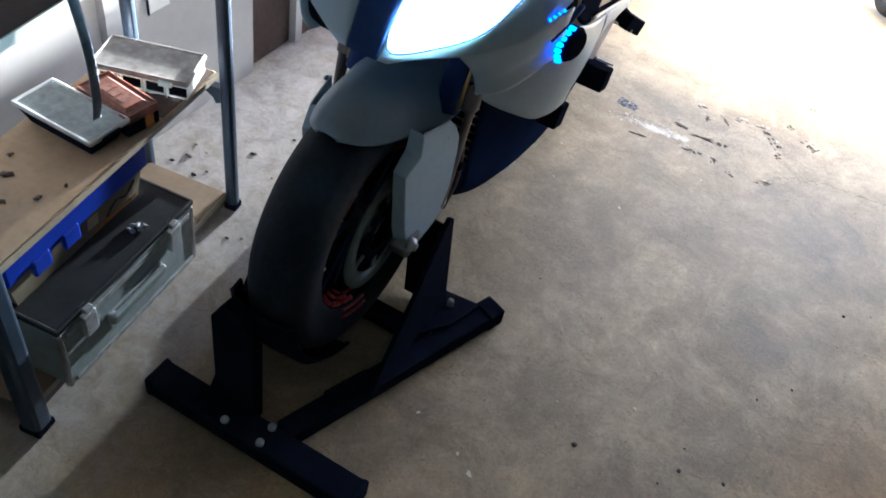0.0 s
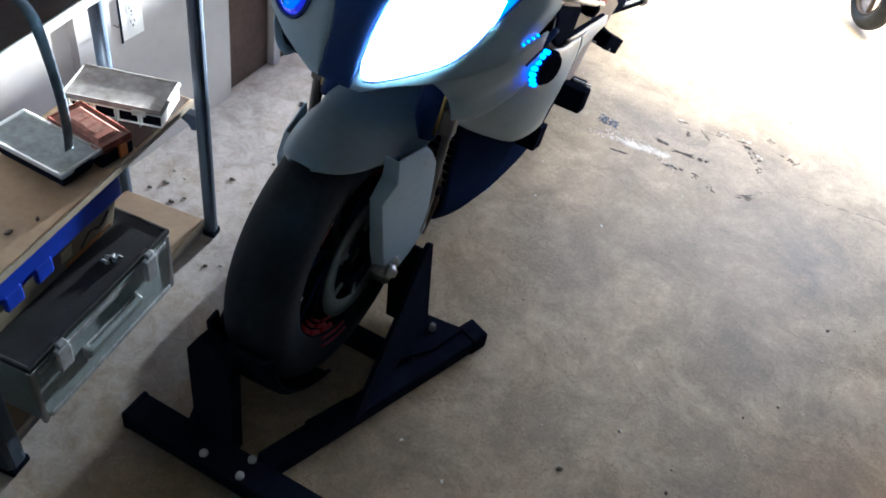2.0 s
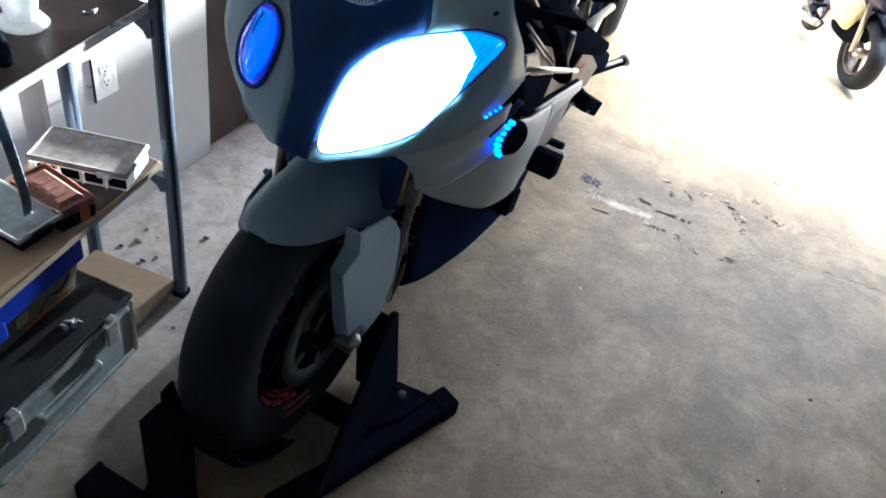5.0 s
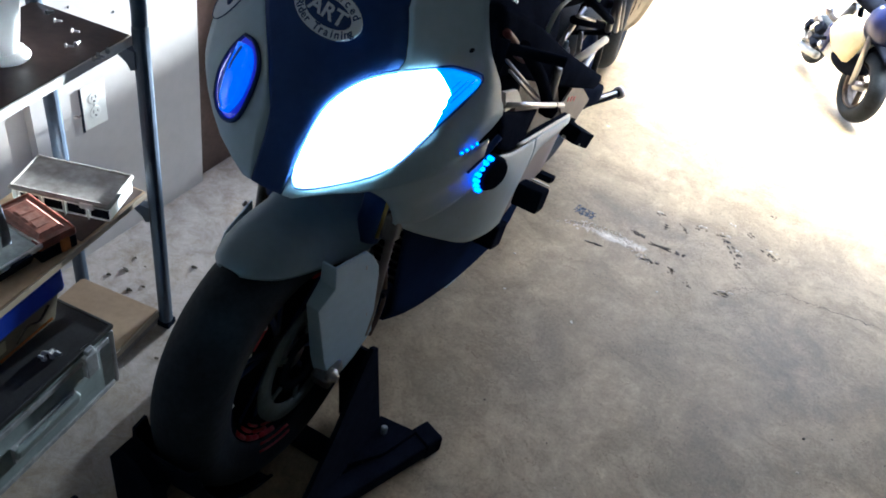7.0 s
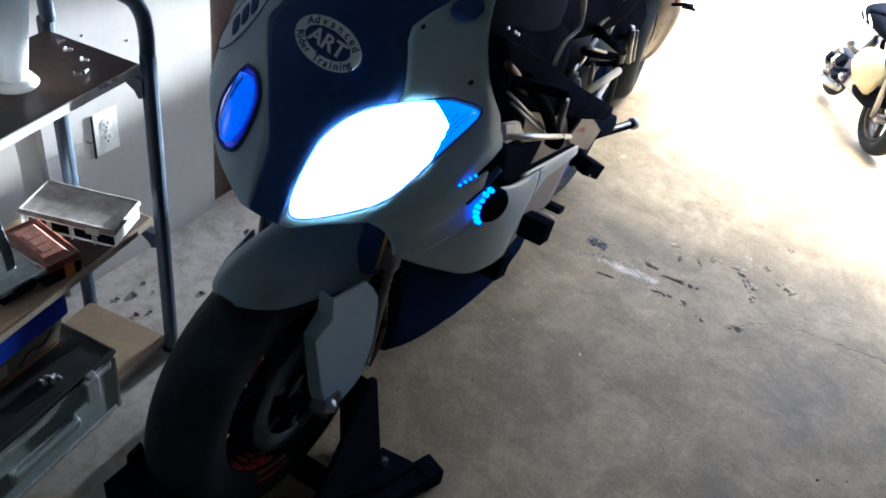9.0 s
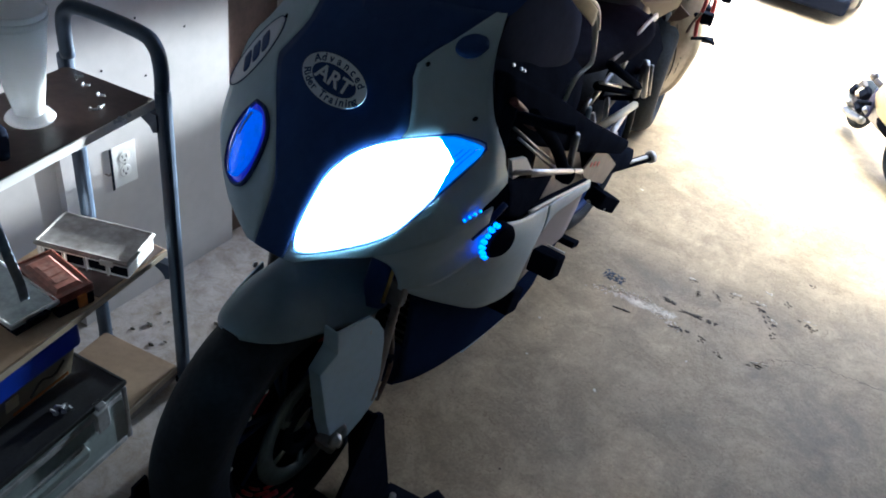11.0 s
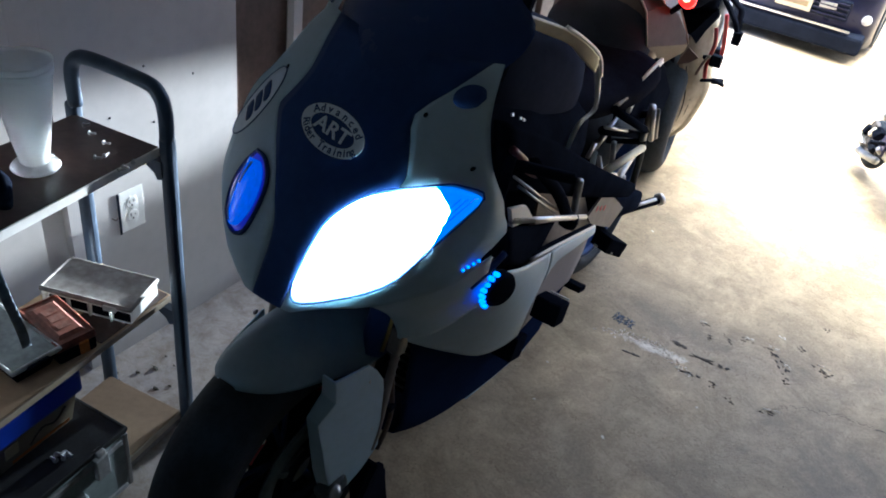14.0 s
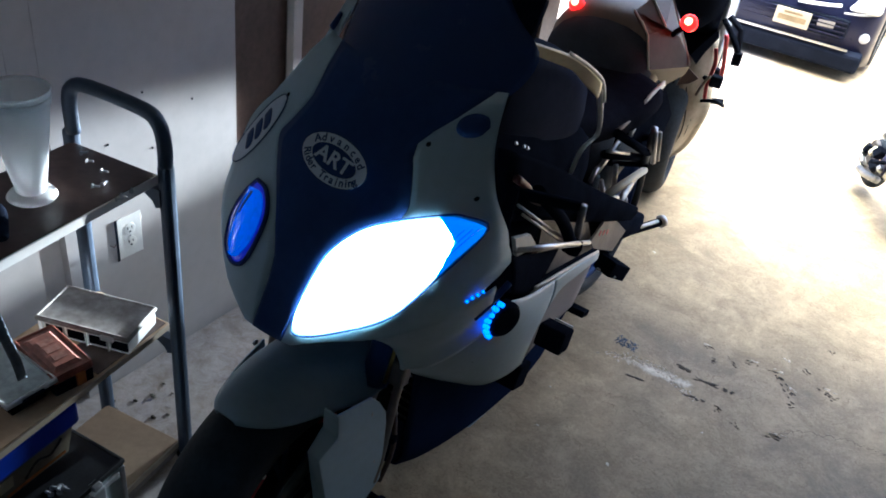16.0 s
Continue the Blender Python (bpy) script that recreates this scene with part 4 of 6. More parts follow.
for a, w, edge, back, lift in ((114, 0.020, 0.320, 0, 0), (111, 0.044, 0.305, 0, 0), (106, 0.062, 0.284, 0, 0), (99, 0.075, 0.266, 0, 0), (90, 0.084, 0.252, 0, 0), (76, 0.096, 0.244, 0, 0),
                               (66, 0.112, 0.25, 0.01, 0.006), (60, 0.12, 0.258, 0.06, 0.02), (58, 0.122, 0.262, 0.12, 0.03)):
    row = []
    for k in range(-6, 7):
        f = k / 6
        rr = 0.326 - (0.326 - edge) * abs(f) ** 2.3
        row.append(AX + Vector((w * math.sin(f * 1.25) / math.sin(1.25), math.cos(radians(a)) * rr + back, math.sin(radians(a)) * rr + lift)))
    rows.append(row)
fe = bp("front_fender", shell(rows, -0.004, 3, 4), FEND, label="pale grey front fender")
for sgn in (1, -1):
    bp("fender_lip", tube([r[12 if sgn > 0 else 0] for r in rows], 0.0022, 6, 3), WHITE, fe, "rolled fender lip in the paler paint")

# tank, seat, tail
sec = [(1.56, 0.10, 0.09, 1.03), (1.62, 0.15, 0.11, 1.02), (1.75, 0.178, 0.12, 1.0), (1.88, 0.175, 0.12, 0.97), (2.0, 0.145, 0.1, 0.92), (2.1, 0.1, 0.07, 0.87)]
bp("fuel_tank", loft([ring_section(w - 0.016, h, y, z, 20, 3.0, x=-0.016) for y, w, h, z in sec], 4), TANK, label="grey painted fuel tank")
# The tank edge's reflection, modelled as cream and white pieces.
rows = [[(0.125, 1.56, 1.19), (0.14, 1.635, 1.165), (0.155, 1.735, 1.128), (0.165, 1.81, 1.09), (0.173, 1.886, 1.041)],
        [(0.12, 1.59, 1.172), (0.133, 1.68, 1.141), (0.149, 1.775, 1.104), (0.162, 1.835, 1.066), (0.171, 1.893, 1.022)],
        [(0.115, 1.622, 1.152), (0.125, 1.72, 1.113), (0.14, 1.804, 1.078), (0.155, 1.844, 1.042), (0.168, 1.895, 1.003)]]
bp("tank_shoulder", shell(rows, 0.005, 4, 3), CREAMP, label="tank shoulder, its reflection put in as cream")
bp("shoulder_highlight", tube([(0.155, 1.733, 1.131), (0.166, 1.81, 1.092), (0.175, 1.888, 1.042), (0.177, 1.92, 0.99)], 0.0045, 6, 4), PLATE, label="tank edge highlight laid on as a white strip")
line = [(0.174, 1.888, 1.035), (0.177, 1.92, 0.99), (0.172, 1.965, 0.9), (0.165, 1.905, 0.875), (0.16, 1.884, 0.82)]
rows = [[(u, y, z) for u, y, z in line], [(u - (0.012 if k < 2 else 0.008), y - 0.004, z + 0.003) for k, (u, y, z) in enumerate(line)]]
bp("tank_streak", shell(rows, 0.005, 4, 2), PLATE, label="tank edge reflection laid on as a pale band")
bp("fuel_cap", lathe([(0.045, 0), (0.045, 0.008), (0.04, 0.011)], 24, m=pose(0, 1.72, 1.115, -12, 0, 0)), BLACK)
sec = [(2.0, 0.09, 0.04, 0.86), (2.12, 0.125, 0.05, 0.83), (2.28, 0.16, 0.05, 0.82), (2.42, 0.17, 0.06, 0.84)]
bp("rider_seat", loft([ring_section(w, h, y, z, 18, 2.8) for y, w, h, z in sec], 4), SEATV, label="dark grey vinyl seat")


def UNDER(sgn):
    return [(sgn * 0.125, y, z) for y, z in ((2.40, 0.87), (2.56, 0.83), (2.72, 0.70), (2.66, 0.57), (2.36, 0.73), (2.33, 0.83))]


sec = [(2.38, 0.12, 0.05, 0.835), (2.42, 0.145, 0.085, 0.868), (2.48, 0.155, 0.105, 0.885), (2.56, 0.13, 0.09, 0.9)]
bp("seat_hump", loft([ring_section(w, h, y, z, 20, 2.3, x=-0.052) for y, w, h, z in sec], 4), PADV, label="dark grey domed seat cowl")
sec = [(2.47, 0.14, 0.09, 0.885), (2.5, 0.165, 0.118, 0.89), (2.6, 0.168, 0.12, 0.905), (2.74, 0.14, 0.09, 0.92), (2.84, 0.09, 0.05, 0.94)]
bp("tail_cowl", loft([ring_section(w, h, y, z, 20, 2.4, x=-0.055) for y, w, h, z in sec], 4), TAN, label="tan painted tail cowl")
for sgn in (1, -1):
    dx, dz = (0.0, 0.0) if sgn > 0 else (-0.055, -0.05)
    a, b, c, d, e, f = (0.07, 2.46, 0.985), (0.095, 2.5, 0.998), (0.122, 2.56, 0.97), (0.157, 2.62, 0.91), (0.165, 2.61, 0.89), (0.1, 2.45, 0.9)
    g, h, i, k, l, m = (0.005, 2.5, 1.025), (0.02, 2.58, 1.05), (0.097, 2.51, 1.005), (0.05, 2.66, 1.045), (0.155, 2.63, 0.86), (0.115, 2.6, 0.82)
    flat = (Vector(e) - Vector(a)).cross(Vector(f) - Vector(a))
    b, c, d = [(p[0], a[1] - (flat.x * (p[0] - a[0]) + flat.z * (p[2] - a[2])) / flat.y, p[2]) for p in (b, c, d)]
    bm = bmesh.new()
    at = {p: bm.verts.new((sgn * (p[0] - dx), p[1], p[2] + dz)) for p in (a, b, c, d, e, f, g, h, i, k, l, m)}
    for face in ((f, e, d, c, b, a), (a, b, i, h, g), (i, k, h), (i, c, d, k), (b, c, i), (f, m, l, e)):
        bm.faces.new([at[p] for p in (face if sgn > 0 else face[::-1])])
    bmesh.ops.recalc_face_normals(bm, faces=bm.faces)
    bmesh.ops.solidify(bm, geom=bm.faces[:], thickness=0.006)
    bp("tail_panel", bm, BROWN, label="tan painted faceted tail panel", smooth=False)
    # Highlights along the tail's creases, put in as pale tubes.
    for line in ((g, (0.045, 2.47, 1.008), a, f), (h, i), (k, d, e)):
        bp("tail_highlight", tube([(sgn * (u - dx), y - 0.002, z + dz + 0.002) for u, y, z in line], 0.0028, 6), CREAMP, label="tail crease highlight laid on as a pale strip")
    rows = [[(sgn * 0.152, 2.45, 0.887), (sgn * 0.15, 2.337, 0.862), (sgn * 0.15, 2.276, 0.785)], [(sgn * 0.156, 2.455, 0.874), (sgn * 0.154, 2.35, 0.838), (sgn * 0.154, 2.282, 0.775)]]
    bp("seat_rail", shell(rows, 0.006 * sgn, 4, 2), PLATE, label="pale seat rail")
    bp("seat_rail", tube([(sgn * 0.148, 2.36, 0.85), (sgn * 0.145, 2.27, 0.835), (sgn * 0.14, 2.18, 0.822)], 0.007, 8, 3), ENGINE, label="dull seat rail")
    bp("tail_underside", slab(UNDER(sgn), 0.006, direction=(sgn, 0, 0)), BLACK, label="black panel under the seat", smooth=False)
    ind = bp("tail_lamp", lathe([(0.0, 0.012), (0.014, 0.009), (0.022, 0.0), (0.02, -0.02), (0.008, -0.03)], 18, m=pose(0.155 if sgn > 0 else -0.165, 2.5, 1.036 if sgn > 0 else 1.0, 62, 0, 0)), REDGLOW, label="lit red lamp")
    bp("bulb", lathe([(0.0, 0.016), (0.008, 0.014), (0.0115, 0.0085)], 14, m=pose(0.155 if sgn > 0 else -0.165, 2.5, 1.036 if sgn > 0 else 1.0, 62, 0, 0)), REDCORE, ind, "bright centre of the lamp")
    bp("stalk", tube([(sgn * 0.12 - 0.02, 2.56, 0.97), (0.155 if sgn > 0 else -0.165, 2.52, 1.03 if sgn > 0 else 0.995)], 0.008, 8), BLACK, ind)

# engine, frame and running gear on both sides
bp("airbox", loft([ring_section(w, h, y, z, 14, 3.5) for y, w, h, z in ((1.44, 0.12, 0.1, 0.92), (1.55, 0.17, 0.16, 0.86), (1.8, 0.17, 0.16, 0.8), (2.1, 0.12, 0.12, 0.74))], 3), BLACK, label="black airbox under the tank")
bp("engine", box((0.3, 0.5, 0.36), (0, 1.82, 0.50), bevel=0.03), BLACK, label="black engine block", smooth=False)
for sgn in (1, -1):
    rows = [[(sgn * 0.19, 1.47, 1.04), (sgn * 0.195, 1.72, 0.912), (sgn * 0.19, 2.0, 0.75), (sgn * 0.19, 2.42, 0.523)],
            [(sgn * 0.2, 1.47, 0.98), (sgn * 0.205, 1.71, 0.87), (sgn * 0.2, 1.98, 0.72), (sgn * 0.195, 2.405, 0.512)],
            [(sgn * 0.195, 1.47, 0.9), (sgn * 0.2, 1.69, 0.81), (sgn * 0.195, 1.95, 0.685), (sgn * 0.19, 2.379, 0.497)]]
    fr = bp("frame_spar", shell(rows, -0.02 * sgn, 3, 4), BLACK, label="black frame spar")
    bp("clip_on_bar", tube([(sgn * 0.11, 1.45, 0.98), (sgn * 0.21, 1.50, 0.955), (sgn * 0.3, 1.56, 0.94)], 0.011, 10), BLACK, label="black handlebar")
    rl = bp("rail", tube([(sgn * 0.246, 1.456, 0.875), (sgn * 0.243, 1.865, 0.692)], 0.0065, 8), STEEL, label="bright steel rail")
    # Bracket in white: the light on it is put into the colour.
    bp("rail_block", slab([(sgn * 0.24, 1.439, 0.907), (sgn * 0.24, 1.503, 0.885), (sgn * 0.24, 1.546, 0.84), (sgn * 0.24, 1.462, 0.859)], 0.008, direction=(sgn, 0, 0)), PLATE, rl, "silver bracket, coloured white to look lit", smooth=False)
    for p0, p1 in (((1.491, 0.937), (1.753, 0.749)), ((1.52, 0.905), (1.785, 0.714))):
        bp("rod", tube([(sgn * 0.218, *p0), (sgn * 0.218, *p1)], 0.0032, 6), STEEL, label="thin steel rod")
    arm = bp("shift_arm", tube([(sgn * 0.222, 1.555, 0.94), (sgn * 0.228, 1.70, 0.818), (sgn * 0.23, 1.792, 0.715)], 0.013, 10, 4), BLACK, label="black curved arm")
    bp("arm_knob", lathe([(0.0, -0.022), (0.018, -0.016), (0.021, 0.0), (0.018, 0.016), (0.0, 0.022)], 14, m=pose(sgn * 0.232, 1.796, 0.71, 0, 90, 0)), BLACK, arm)
    bp("hose", tube([(sgn * 0.21, 1.48, 0.99), (sgn * 0.214, 1.525, 0.955), (sgn * 0.21, 1.56, 0.92), (sgn * 0.21, 1.61, 0.89)], 0.008, 8, 4), HOSE, label="dark red hose")
    bp("upright", tube([(sgn * 0.212, 1.86, 0.775), (sgn * 0.205, 1.894, 0.673)], 0.009, 8), ALU, label="alloy upright")
    # Panel added to fill the pale area between the arms.
    bp("engine_side_panel", slab([(sgn * 0.158, 1.75, 0.775), (sgn * 0.158, 2.046, 0.64), (sgn * 0.158, 2.155, 0.507), (sgn * 0.158, 2.08, 0.45), (sgn * 0.158, 1.78, 0.55)], 0.012, direction=(sgn, 0, 0)), ENGINE, label="pale panel beside the engine", smooth=False)
    # Glints along the spar, stood in for by small steel bolts.
    for y, z in ((1.47, 1.055), (1.505, 1.037), (1.52, 1.029)):
        bp("bolt", lathe([(0.003, 0), (0.003, 0.003)], 8, m=pose(sgn * 0.2, y, z, 0, 60 * sgn, 0)), STEEL, label="small bolt standing for a glint on the spar", smooth=False)
    # crash bobbins
    bp("bobbin", box((0.062, 0.055, 0.052), (sgn * 0.274, 1.698, 0.545), (-18, 0, 0), bevel=0.004), BLACK, label="black square crash bobbin", smooth=False)
    # Highlight on the bobbin's top edge, put in as a white strip.
    bp("bobbin_highlight", box((0.042, 0.005, 0.004), (sgn * 0.283, 1.716, 0.576), (-18, 0, 0)), PLATE, label="bobbin edge highlight laid on as a white strip", smooth=False)
    bp("bracket", box((0.05, 0.06, 0.06), (sgn * 0.215, 1.665, 0.43), (-20, 0, 0), bevel=0.004), BLACK, smooth=False)
    bp("bracket", box((0.06, 0.045, 0.018), (sgn * 0.195, 2.075, 0.355), (-20, 0, 0), bevel=0.003), BLACK, smooth=False)
    # swingarm, pegs and rear frame
    bp("swingarm", loft([ring_section(0.022, h, y, z, 12, 4, x=sgn * u) for y, z, u, h in ((2.16, 0.54, 0.15, 0.035), (2.4, 0.44, 0.15, 0.04), (2.68, 0.335, 0.135, 0.035))], 2), BLACK, label="black swingarm beam")
    peg = bp("rider_peg", tube([(sgn * 0.15, 2.26, 0.44), (sgn * 0.2, 2.25, 0.42)], 0.018, 10), BLACK, label="black footpeg")
    bp("peg_plate", box((0.06, 0.085, 0.045), (sgn * 0.21, 2.25, 0.41), (-28, 0, -20 * sgn), bevel=0.004), BLACK, peg, smooth=False)
    bp("peg_edge", tube([(sgn * 0.182, 2.206, 0.415), (sgn * 0.234, 2.225, 0.40)], 0.004, 6), STEEL, peg, "bright peg edge", smooth=False)
    heel = bp("heel_plate", slab([(sgn * 0.184, 2.134, 0.608), (sgn * 0.184, 2.25, 0.55), (sgn * 0.184, 2.36, 0.47), (sgn * 0.184, 2.28, 0.44), (sgn * 0.184, 2.10, 0.535), (sgn * 0.184, 2.057, 0.579)], 0.006, direction=(sgn, 0, 0)), ENGINE, label="drilled alloy heel plate", smooth=False)
    for k in range(3):
        bp("hole", lathe([(0.008, 0), (0.008, 0.001)], 10, m=pose(sgn * 0.191, 2.115 + 0.03 * k, 0.577 - 0.012 * k, 0, 90 * sgn, 0)), RED, heel, "dark red drilled hole", smooth=False)
    ax = bp("axle_spool", tube([(sgn * 0.11, 2.62, 0.30), (sgn * 0.19, 2.76, 0.32)], 0.014, 12), BLACK, label="black and steel paddock spool")
    bp("spool_cap", tube([(sgn * 0.19, 2.76, 0.32), (sgn * 0.198, 2.775, 0.322)], 0.021, 12), STEEL, ax)
    bp("spool_shine", tube([(sgn * 0.125, 2.625, 0.314), (sgn * 0.188, 2.74, 0.331)], 0.006, 8), STEEL, ax)
    for pts, r, m, lab in (
            ([(0.15, 2.166, 0.824), (0.15, 2.57, 0.617)], 0.012, BLACK, "black rear hanger"),
            ([(0.13, 2.174, 0.757), (0.13, 2.66, 0.569)], 0.012, BLACK, "black rear hanger"),
            ([(0.14, 2.16, 0.775), (0.137, 2.36, 0.695)], 0.005, STEEL, "bright steel edge"),
            ([(0.165, 2.455, 0.741), (0.165, 2.531, 0.618)], 0.009, STEEL, "bright steel rod"),
            ([(0.172, 2.484, 0.731), (0.172, 2.55, 0.62)], 0.006, ALU, "bright steel rod"),
            ([(0.12, 2.642, 0.532), (0.12, 2.331, 0.572)], 0.012, CREAMP, "pale strut"),
            ([(0.13, 2.145, 0.731), (0.13, 2.114, 0.702)], 0.006, STEEL, "bright steel strut"),
            ([(0.10, 2.40, 0.629), (0.1, 2.449, 0.524)], 0.008, ALU, "alloy strut"),
            ([(0.075, 2.44, 0.70), (0.155, 2.50, 0.705)], 0.012, BLACK, "black rear hanger"),
            ([(0.08, 2.42, 0.70), (0.05, 2.5, 0.58), (0.16, 2.5, 0.62)], 0.009, BLACK, "black rear hanger"),
            ([(0.155, 2.48, 0.74), (0.15, 2.5, 0.62)], 0.010, STEEL, "bright steel rod"),
            ([(0.10, 2.22, 0.66), (0.09, 2.40, 0.70)], 0.008, STEEL, "bright steel strut"),
            ([(0.12, 2.25, 0.60), (0.11, 2.47, 0.50)], 0.007, STEEL, "bright steel strut"),
            ([(0.12, 2.45, 0.48), (0.09, 2.66, 0.48)], 0.011, ALU, "alloy strut"),
            ([(0.10, 2.3, 0.62), (0.12, 2.36, 0.50)], 0.007, STEEL, "bright steel strut"),
            ([(0.13, 2.16, 0.70), (0.125, 2.2, 0.58)], 0.008, WHITE, "pale strut"),
            ([(0.11, 2.55, 0.46), (0.105, 2.62, 0.36)], 0.012, ALU, "alloy strut")):
        bp("strut", tube([(sgn * x, y, z) for x, y, z in pts], r, 8), m, label=lab)
RW = Matrix.Translation((-0.015, 2.67, 0.31)) @ Matrix.Rotation(radians(90), 4, "Y")
rw = bp("rear_wheel", lathe([(0.212, -0.057), (0.222, -0.062), (0.2, -0.03), (0.2, 0.03), (0.222, 0.062), (0.212, 0.057)], 40, m=RW, closed=True), NAVY, label="black rear wheel rim")
prof = [(0.235 + 0.075 * math.cos(radians(-95 + 190 * k / 14)), 0.08 * math.sin(radians(-95 + 190 * k / 14))) for k in range(15)]
bp("tyre", lathe(prof + [(0.22, 0.057), (0.22, -0.057)], 56, m=RW, closed=True), RUBBER, rw, "wide black rear tyre")
for s in range(5):
    a = 2 * math.pi * s / 5
    bp("spoke", tube([(0, 2.67 + 0.03 * math.cos(a), 0.31 + 0.03 * math.sin(a)), (0, 2.67 + 0.21 * math.cos(a), 0.31 + 0.21 * math.sin(a))], 0.016, 6), NAVY, rw)

# ---- wheel chock ----
ck = thing("wheel_chock", (X0, 1.1, 0), "black steel wheel chock stand holding the front wheel", "wheel chock")


def cp(name, bm, material=BLACK, parent=ck, label="", smooth=False):
    bmesh.ops.translate(bm, vec=(0.52, -1.1, 0), verts=bm.verts)
    return part(name, bm, material, parent, label, smooth)


cp("front_bar", box((0.494, 0.066, 0.05), (-0.488, 0.783, 0.026), bevel=0.004))
for s in (-1, 1):
    cp("bar_cap", box((0.014, 0.07, 0.054), (-0.488 + s * 0.249, 0.783, 0.0275), bevel=0.005))
for x, y in ((-0.549, 0.767), (-0.461, 0.806), (-0.46, 0.765)):
    cp("bolt", lathe([(0.009, 0), (0.009, 0.006), (0.006, 0.008)], 8, m=pose(x, y, 0.051)), SCREWZINC, label="dull hex bolt")
for s in (-1, 1):
    p0, p1 = Vector((-0.52 + s * 0.08, 0.815, 0.03)), Vector((-0.52 + s * 0.285, 1.35, 0.03))
    d = p1 - p0
    cp("leg", box((0.05, d.length, 0.045), (p0 + p1) / 2, (0, 0, math.degrees(math.atan2(-d.x, d.y))), bevel=0.004))
    cp("foot", box((0.06, 0.05, 0.052), p1 + Vector((s * 0.002, 0.012, 0.0)), (0, 0, math.degrees(math.atan2(-d.x, d.y))), bevel=0.006), label="black rubber end cap")
    x = -0.52 + s * 0.175
    cp("side_plate", slab([(x, 0.985, 0.05), (x, 1.02, 0.12), (x, 1.12, 0.25), (x, 1.205, 0.385), (x, 1.222, 0.402), (x, 1.24, 0.39), (x, 1.318, 0.05)], 0.01 * s, direction=(1, 0, 0)))
    cp("gusset", slab([(x, 1.17, 0.052), (x, 1.335, 0.052), (x + 0.09 * s, 1.345, 0.052), (x + 0.06 * s, 1.25, 0.052)], 0.012))
    # Added plate that hides the lit floor beside the wheel.
    cp("gap_plate", slab([(-0.52 + s * 0.074, 1.318, 0.012), (-0.52 + s * 0.17, 1.318, 0.012), (-0.52 + s * 0.165, 1.275, 0.32), (-0.52 + s * 0.074, 1.275, 0.32)], 0.008, direction=(0, 1, 0)))
    cp("tie", box((0.2, 0.05, 0.03), (-0.52 + s * 0.1, 1.2, 0.035), bevel=0.003))
    cp("bolt", lathe([(0.008, 0), (0.008, 0.02), (0.005, 0.024)], 8, m=pose(x + s * 0.03, 1.30, 0.06)), STEEL, label="bright hex bolt")
# upright post at the bar, and the curved trough in front of the tyre
cp("cradle_post", slab([(-0.606, 0.842, 0.012), (-0.513, 0.842, 0.012), (-0.513, 0.842, 0.30), (-0.545, 0.842, 0.345), (-0.575, 0.842, 0.36), (-0.606, 0.842, 0.308)], 0.032, direction=(0, -1, 0)))
rows = []
for k in range(13):
    q = radians(183 + 70 * k / 12)
    c, h = math.cos(q), math.sin(q)
    rows.append([(-0.52 + u, 1.155 + c * rr, 0.352 + h * rr) for u, rr in ((-0.079, 0.262), (-0.077, 0.292), (-0.06, 0.308), (0, 0.312), (0.06, 0.308), (0.07, 0.296))])
cp("cradle", shell(rows, 0.006, 1, 1), label="black curved tyre cradle")
cp("hinge_pin", tube([(-0.41, 0.925, 0.062), (-0.37, 1.02, 0.062)], 0.012, 10))

# ---- things on the cart ----
def cart_thing(name, a, b, z, label, category, turn=0.0):
    ob = thing(name, cart_at(a, b, z), label, category)
    ob.rotation_euler = (0, 0, CA + radians(turn))
    return ob


def placed(name, x, y, z, label, category, turn):
    ob = thing(name, (x, y, z), label, category)
    ob.rotation_euler = (0, 0, radians(turn))
    return ob


# dusty compartment case on the middle shelf: x towards the room, y away from the near end
Z2 = 0.4005
org = placed("parts_organizer", -1.093, 1.196, Z2 + 0.002, "dusty clear-lidded small parts organizer box", "organizer box", 21)
part("base", box((0.21, 0.115, 0.034), (0, 0, 0.017), bevel=0.004), CLEARP, org, "clear compartment base")
lid = part("lid", box((0.218, 0.122, 0.010), (0, 0, 0.040), bevel=0.0045, seg=3), DIRTY, org, "dusty scuffed lid")
for s in (-1, 1):
    part("lid_rim", box((0.212, 0.004, 0.003), (0, s * 0.056, 0.0458), bevel=0.001), DIRTY, lid)
    part("lid_rim", box((0.004, 0.112, 0.003), (s * 0.104, 0, 0.0458), bevel=0.001), DIRTY, lid)
for k in range(4):
    part("rib", box((0.003, 0.004, 0.036), (-0.09 + 0.05 * k, -0.0595, 0.018)), PLATE, org, "white compartment rib")
    part("compartment", box((0.038, 0.003, 0.022), (-0.065 + 0.05 * k, -0.0575, 0.02)), BLACK, org, "dark filled compartment")
part("latch", box((0.03, 0.006, 0.014), (0.06, -0.062, 0.036), bevel=0.002), CLEARP, org)

rb = placed("socket_box", -1.05, 1.06, Z2, "closed reddish-brown plastic socket box", "tool box", -6)
part("base", box((0.15, 0.082, 0.03), (0, 0, 0.015), bevel=0.004), BLACK, rb, "black lower half")
rl = part("lid", box((0.154, 0.086, 0.018), (0, 0, 0.039), bevel=0.006), REDLID, rb)
